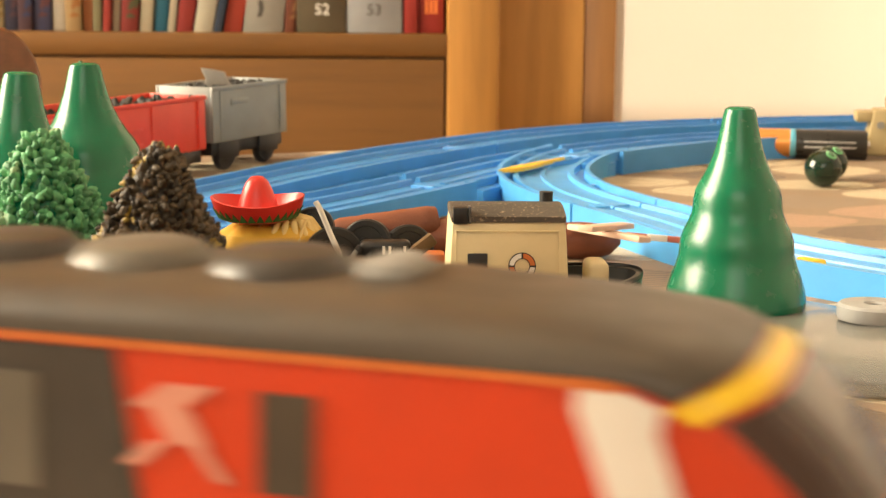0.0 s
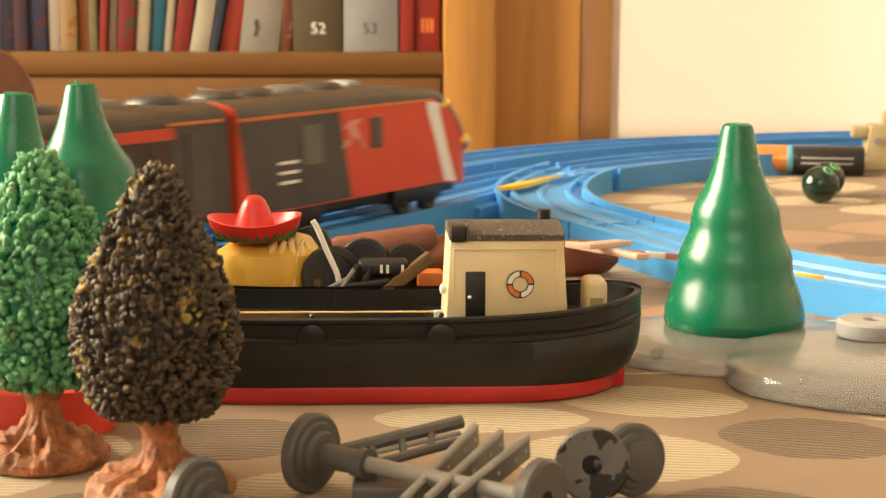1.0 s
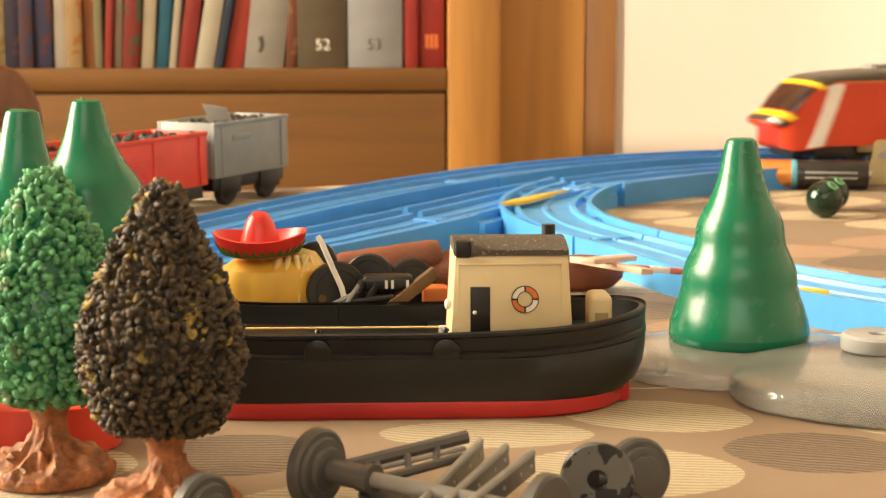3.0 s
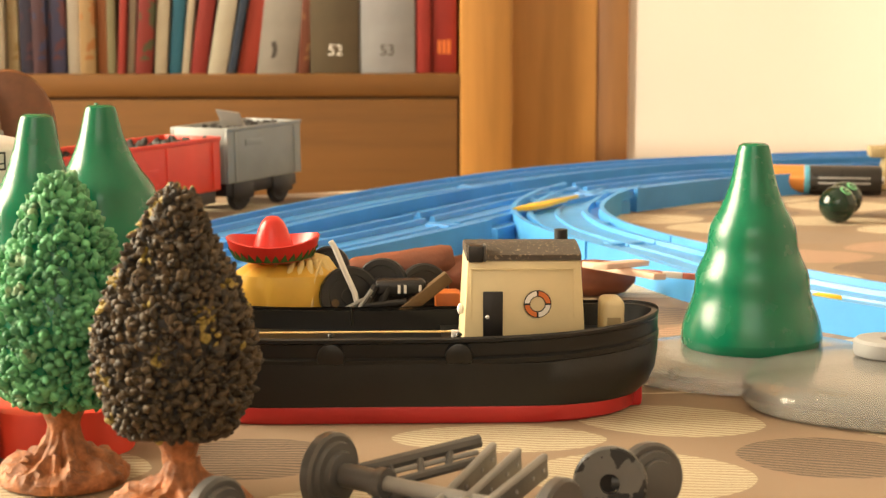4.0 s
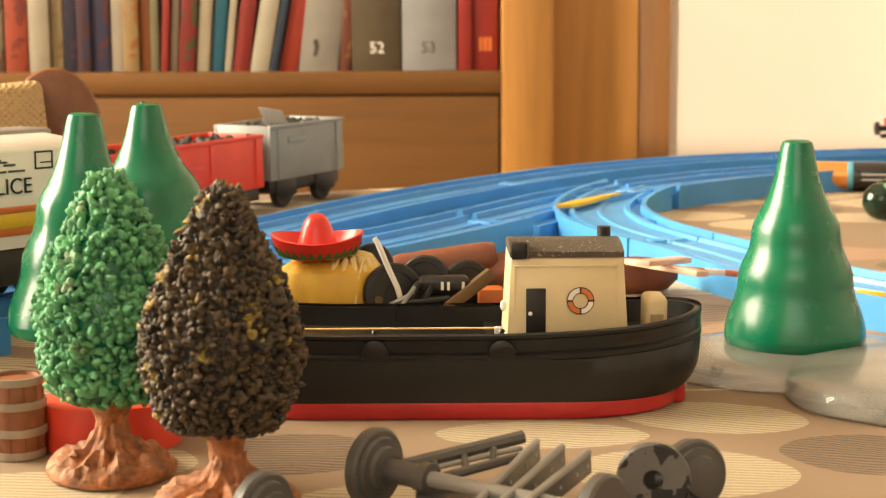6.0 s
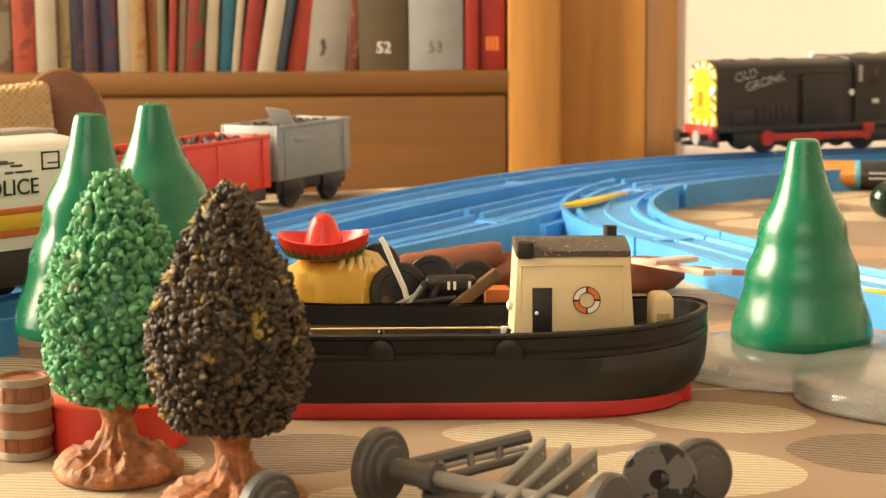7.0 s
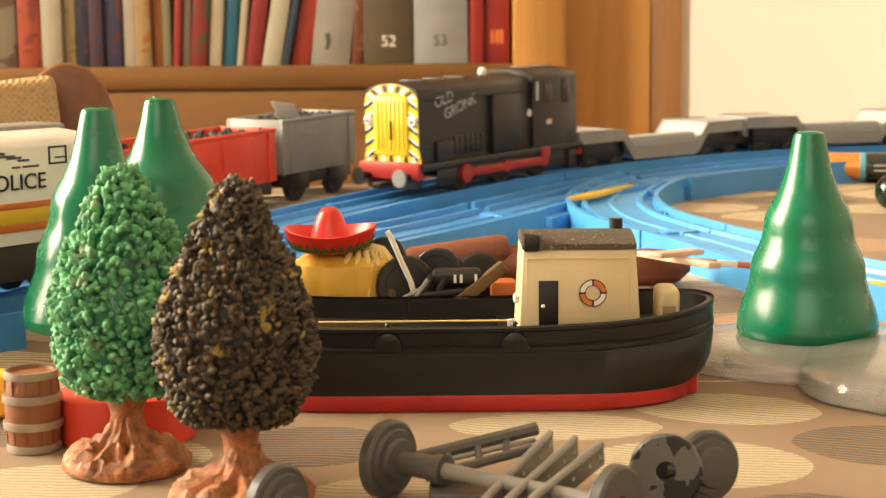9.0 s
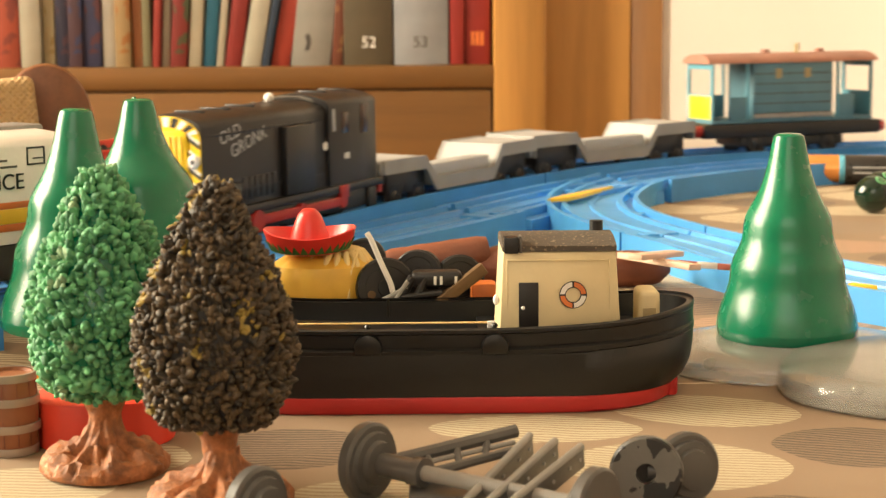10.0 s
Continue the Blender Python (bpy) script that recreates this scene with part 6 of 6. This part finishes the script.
def well_wagon():
    L = 112.0
    t = thing("well_wagon", mm(0, 0, 0), "pale grey toy well wagon with a dropped deck", "toy wagon", "well wagons")
    e, d, lo, hi = 28, 35, 15.5, 24.5
    pr = [(-L / 2, hi), (-L / 2 + e, hi), (-L / 2 + d, lo), (L / 2 - d, lo), (L / 2 - e, hi), (L / 2, hi)]
    up = [(x, z) for x, z in pr]
    dn = [(x, z - 3.4) for x, z in reversed(pr)]
    b = slab(up + dn, -14, 14)
    part("deck", b, M["grey_pale"], t, "pale grey cranked deck", at=pose(0, 0, 0, 90, 0, 0), smooth=False)
    for sg in (-1, 1):
        b = slab([(x, z + 0.4) for x, z in up] + [(x, z - 1.6) for x, z in dn], -0.8, 0.8)
        part("side_girder", b, M["grey_mid"], t, "grey side girder", at=mm(0, sg * 14.8, 0, 90, 0, 0), smooth=False)
        part("headstock", box(min(sg * L / 2, sg * L / 2 + sg * 1.4), max(sg * L / 2, sg * L / 2 + sg * 1.4), -14.5, 14.5, 16, 24, 0.3), M["grey_mid"], t)
        part("bogie", box(sg * 38 - 13, sg * 38 + 13, -12.6, 12.6, 10.5, 20.8, 1.0), M["black"], t, "black bogie")
        for x in (-8, 8):
            wheels_pair(t, sg * 38 + x, 5.2, 11.6, 9.9)
        part("coupling", box(min(sg * (L / 2 + 1.4), sg * (L / 2 + 4)), max(sg * (L / 2 + 1.4), sg * (L / 2 + 4)), -2, 2, 12, 15, 0.4), M["black"], t)
    part("raised_plate", box(-L / 2 + 35.5, L / 2 - 35.5, 5, 13.6, lo + 0.1, lo + 5.2, 0.6), M["grey_pale"], t, "pale raised panel in the well")
    return t


def brake_van():
    L = 108.0
    t = thing("brake_van", mm(0, 0, 0), "blue toy brake van with brown roof and yellow end panel", "toy wagon")
    z0, z1 = 20.0, 47.0
    part("underframe", box(-L / 2 - 4, L / 2 + 4, -14.5, 14.5, 13.5, 19.8, 0.5), M["black"], t, "black underframe")
    part("weight_block", box(-34, 34, -13, 13, 9, 13.4, 0.5), M["black"], t)
    part("body", box(-26, 26, -13.4, 13.4, z0, z1, 0.5), M["van_blue"], t, "dull blue planked body")
    for z in (24, 28.5, 33, 37.5, 42):
        for sg in (-1, 1):
            part("plank_line", box(-25.6, 25.6, sg * 13.4 - 0.12, sg * 13.4 + 0.12, z, z + 0.35, 0), M["dark_gap"], t)
    for sg in (-1, 1):
        part("lower_rail", box(-26, 26, min(sg * 13.3, sg * 14.1), max(sg * 13.3, sg * 14.1), 22, 24, 0.2), M["grey_mid"], t, "pale grey lower rail")
        for x in (-9, 10):
            part("lookout_panel", box(x - 2, x + 2, min(sg * 13.3, sg * 13.8), max(sg * 13.3, sg * 13.8), 40, 44.5, 0.1), M["khaki"], t, "tan plate")
        # open platform at each end
        e = sg * (L / 2 - 1)
        part("platform", box(min(sg * 26.2, e), max(sg * 26.2, e), -13.4, 13.4, z0, z0 + 1.4, 0.2), M["van_blue"], t)
        part("end_panel", box(min(e - sg * 1.4, e), max(e - sg * 1.4, e), -13.2, 13.2, z0 + 1.5, z0 + 13, 0.3), M["van_pale"], t, "pale blue end panel")
        part("warning_panel", box(min(e, e + sg * 0.3), max(e, e + sg * 0.3), -10.5, 12.0, z0 + 2.0, z0 + 12.4, 0.05), M["train_yellow"], t, "bright yellow end panel")
        for y in (-12.4, 12.4):
            part("corner_post", box(min(e - sg * 1.4, e), max(e - sg * 1.4, e), y - 1.1, y + 1.1, z0 + 13.1, z1, 0.2), M["van_pale"], t, "pale blue post")
            part("platform_side", box(min(sg * 30, sg * 41), max(sg * 30, sg * 41), y - 0.6, y + 0.6, z0 + 1.5, z0 + 12, 0.2), M["van_blue"], t)
            part("platform_post", box(min(sg * 29, sg * 30.6), max(sg * 29, sg * 30.6), y - 0.7, y + 0.7, z0 + 1.5, z1, 0.2), M["van_pale"], t, "pale blue post")
        part("end_beam", box(min(e - sg * 1.4, e), max(e - sg * 1.4, e), -11.2, 11.2, z1 - 2.4, z1, 0.2), M["van_pale"], t)
        for y in (-10, 10):
            part("buffer", rod((sg * (L / 2 + 4), y, 16.6), (sg * (L / 2 + 8.6), y, 16.6), 2.6, seg=20), M["rod"], t, "red buffer")
        wheels_pair(t, sg * 24, 6.4, 12.4, 11.0)
    rings = [[(x, y, z1 + 0.1) for y in (-14.6,)] + [(x, 14.6 * math.sin(a), z1 + 0.2 + 4.6 * (math.cos(a) - math.cos(1.5))) for a in np.linspace(-1.5, 1.5, 15)] + [(x, 14.6, z1 + 0.1)] for x in (-L / 2 - 1.5, L / 2 + 1.5)]
    part("roof", loft(rings), M["van_roof"], t, "faded brown curved roof")
    part("stove_pipe", rod((-8, 4, z1 + 4), (-8, 4, z1 + 8.6), 1.3), M["khaki"], t, "small stove pipe")
    for x in (-26, 10):
        part("roof_vent", box(x - 2, x + 2, -2, 2, z1 + 4, z1 + 6, 0.5), M["van_roof"], t)
    return t


shunter_loco = shunter()
shunter_loco.scale = (1.0, 1.0, 1.06)
wagon_first = well_wagon()
wagon_first.scale = (0.94, 1.0, 1.0)
wagon_second = copy_thing(wagon_first, mm(0, 0, 0))
wagon_second.scale = (0.94, 1.0, 1.0)
van = brake_van()
van.scale = (0.83, 1.0, 1.06)


def police_car():
    """White rescue car standing on the back line beyond the cones."""
    i = int(np.argmin(np.abs(BACK_PTS[:, 0] + 137)))
    d = BACK_PTS[i + 4] - BACK_PTS[i - 4]
    m = mm(BACK_PTS[i][0], BACK_PTS[i][1], lift(BACK_PTS[i][1]), 0, 0, math.degrees(math.atan2(d[1], d[0])) - 6)
    m = mm(5.5, -1.0, 1.5) @ m
    t = thing("police_car", m, "white toy train car lettered POLICE with orange stripes", "toy train car")
    rings = []
    for x, k, dz in ((-56, 0.9, -3), (-54, 0.97, -1), (-48, 1, 0), (31, 1, 0), (38, 0.98, -1.5), (42, 0.92, -5), (44, 0.84, -8)):
        rings.append([(x, -17 * k, 22), (x, -17 * k, 47.5 + dz)] + [(x, 17 * k * math.sin(a), 47.5 + dz + 4.6 * math.cos(a)) for a in np.linspace(-1.4, 1.4, 13)] + [(x, 17 * k, 47.5 + dz), (x, 17 * k, 22)])
    part("body", loft(rings), M["white"], t, "off-white body")
    part("skirt", box(-55, 43, -16.4, 16.4, 12, 21.9, 1.0), M["train_dark"], t, "black lower skirt")
    part("stripe", box(-54, 38, -17.25, 17.25, 25.4, 27.4, 0.2), M["orange"], t, "orange-red stripe")
    part("stripe", box(-54, 38, -17.28, 17.28, 27.45, 31.4, 0.2), M["yellow"], t, "amber stripe")
    part("stripe", box(-54, 38, -17.25, 17.25, 31.45, 33.2, 0.2), M["orange"], t, "orange-red stripe")
    part("roof_panel", box(-40, 34, -7, 7, 50.6, 52.8, 1.0), M["grey_mid"], t, "grey roof panel")
    words("lettering", "POLICE", 4.3, M["black"], t, mm(-1.0, -17.35, 36.6, 90, 0, 0), "black lettering POLICE")
    for x0, x1, z0, z1 in ((20, 26, 42.6, 43.1), (20, 26, 47.0, 47.5), (20, 20.5, 43.1, 47.0), (25.5, 26, 43.1, 47.0), (22, 25.4, 44.2, 44.6)):
        part("badge_line", box(x0, x1, -17.2, -16.9, z0, z1, 0.05), M["black"], t, "black outline")
    random.seed(12)
    for k in range(14):
        x, z = random.uniform(-3, 13), random.uniform(42, 47)
        part("emblem_line", box(x, x + random.uniform(2, 6), -17.2, -16.9, z, z + 0.6, 0.05), M["grey"], t, "dark emblem line")
    for x in (-36, -26, 26, 36):
        wheels_pair(t, x, 5.2, 12.0, 9.9)


police_car()


# ---- what moves ----


def motions():
    def keyed(times):
        """Even steps with smooth in-between values of s."""
        ts, ss = [a for a, _ in times], [b for _, b in times]
        slope = np.gradient(ss, ts)
        out = []
        for t in np.arange(0, 10.01, 0.1):
            i = min(max(int(np.searchsorted(ts, t, side="right")) - 1, 0), len(ts) - 2)
            h = ts[i + 1] - ts[i]
            u = (t - ts[i]) / h
            s = (2 * u ** 3 - 3 * u * u + 1) * ss[i] + (u ** 3 - 2 * u * u + u) * h * slope[i] + (-2 * u ** 3 + 3 * u * u) * ss[i + 1] + (u ** 3 - u * u) * h * slope[i + 1]
            out.append((round(float(t), 2), float(s)))
        return out

    # the express: place of its tail nose along the line
    tail = keyed([(0, 200.8), (0.2, 245), (0.4, 300), (0.7, 405), (1.0, 494), (1.3, 581), (1.6, 664), (1.9, 756), (2.2, 853), (2.5, 931), (2.7, 981), (3.2, 1115), (3.8, 1275), (4.4, 1395), (5.0, 1438), (7.0, 1446), (10.0, 1447)])
    turn = pose(0, 0, 0, 0, 0, 180)

    def rise(s):
        """The far line stands a little higher on its risers than the near curve."""
        return float(np.interp(s, [300, 520], [1.3, 2.7]))

    walk(rear_car, [(t, EXPRESS.place(s + CAR / 2, 64, rise(s + CAR / 2)) @ turn) for t, s in tail])
    walk(mid_car, [(t, EXPRESS.place(s + CAR + COACH / 2 + 1.5, 50, rise(s + CAR + COACH / 2 + 1.5))) for t, s in tail])
    walk(lead_car, [(t, EXPRESS.place(s + CAR * 1.5 + COACH + 3, 64, rise(s + CAR * 1.5 + COACH + 3))) for t, s in tail])
    # the shunter's front along the back line
    front = keyed([(0, 560), (4.0, 566), (5.0, 640), (5.7, 735), (6.2, 790), (6.8, 857), (7.0, 883), (7.5, 938), (8.0, 992), (8.5, 1041), (9.0, 1092), (9.5, 1152), (10.0, 1220)])
    walk(shunter_loco, [(t, BACK.place(s - 59, 54, 2.4 + float(np.interp(s, [880, 940, 1040, 1217], [3.6, 3.4, 1.2, -1.6])))) for t, s in front])
    walk(wagon_first, [(t, BACK.place(s - 173, 70, -0.6)) for t, s in front])
    walk(wagon_second, [(t, BACK.place(s - 281, 70, 0.2)) for t, s in front])
    walk(van, [(t, BACK.place(s - 393, 42, 1.5)) for t, s in front])


motions()
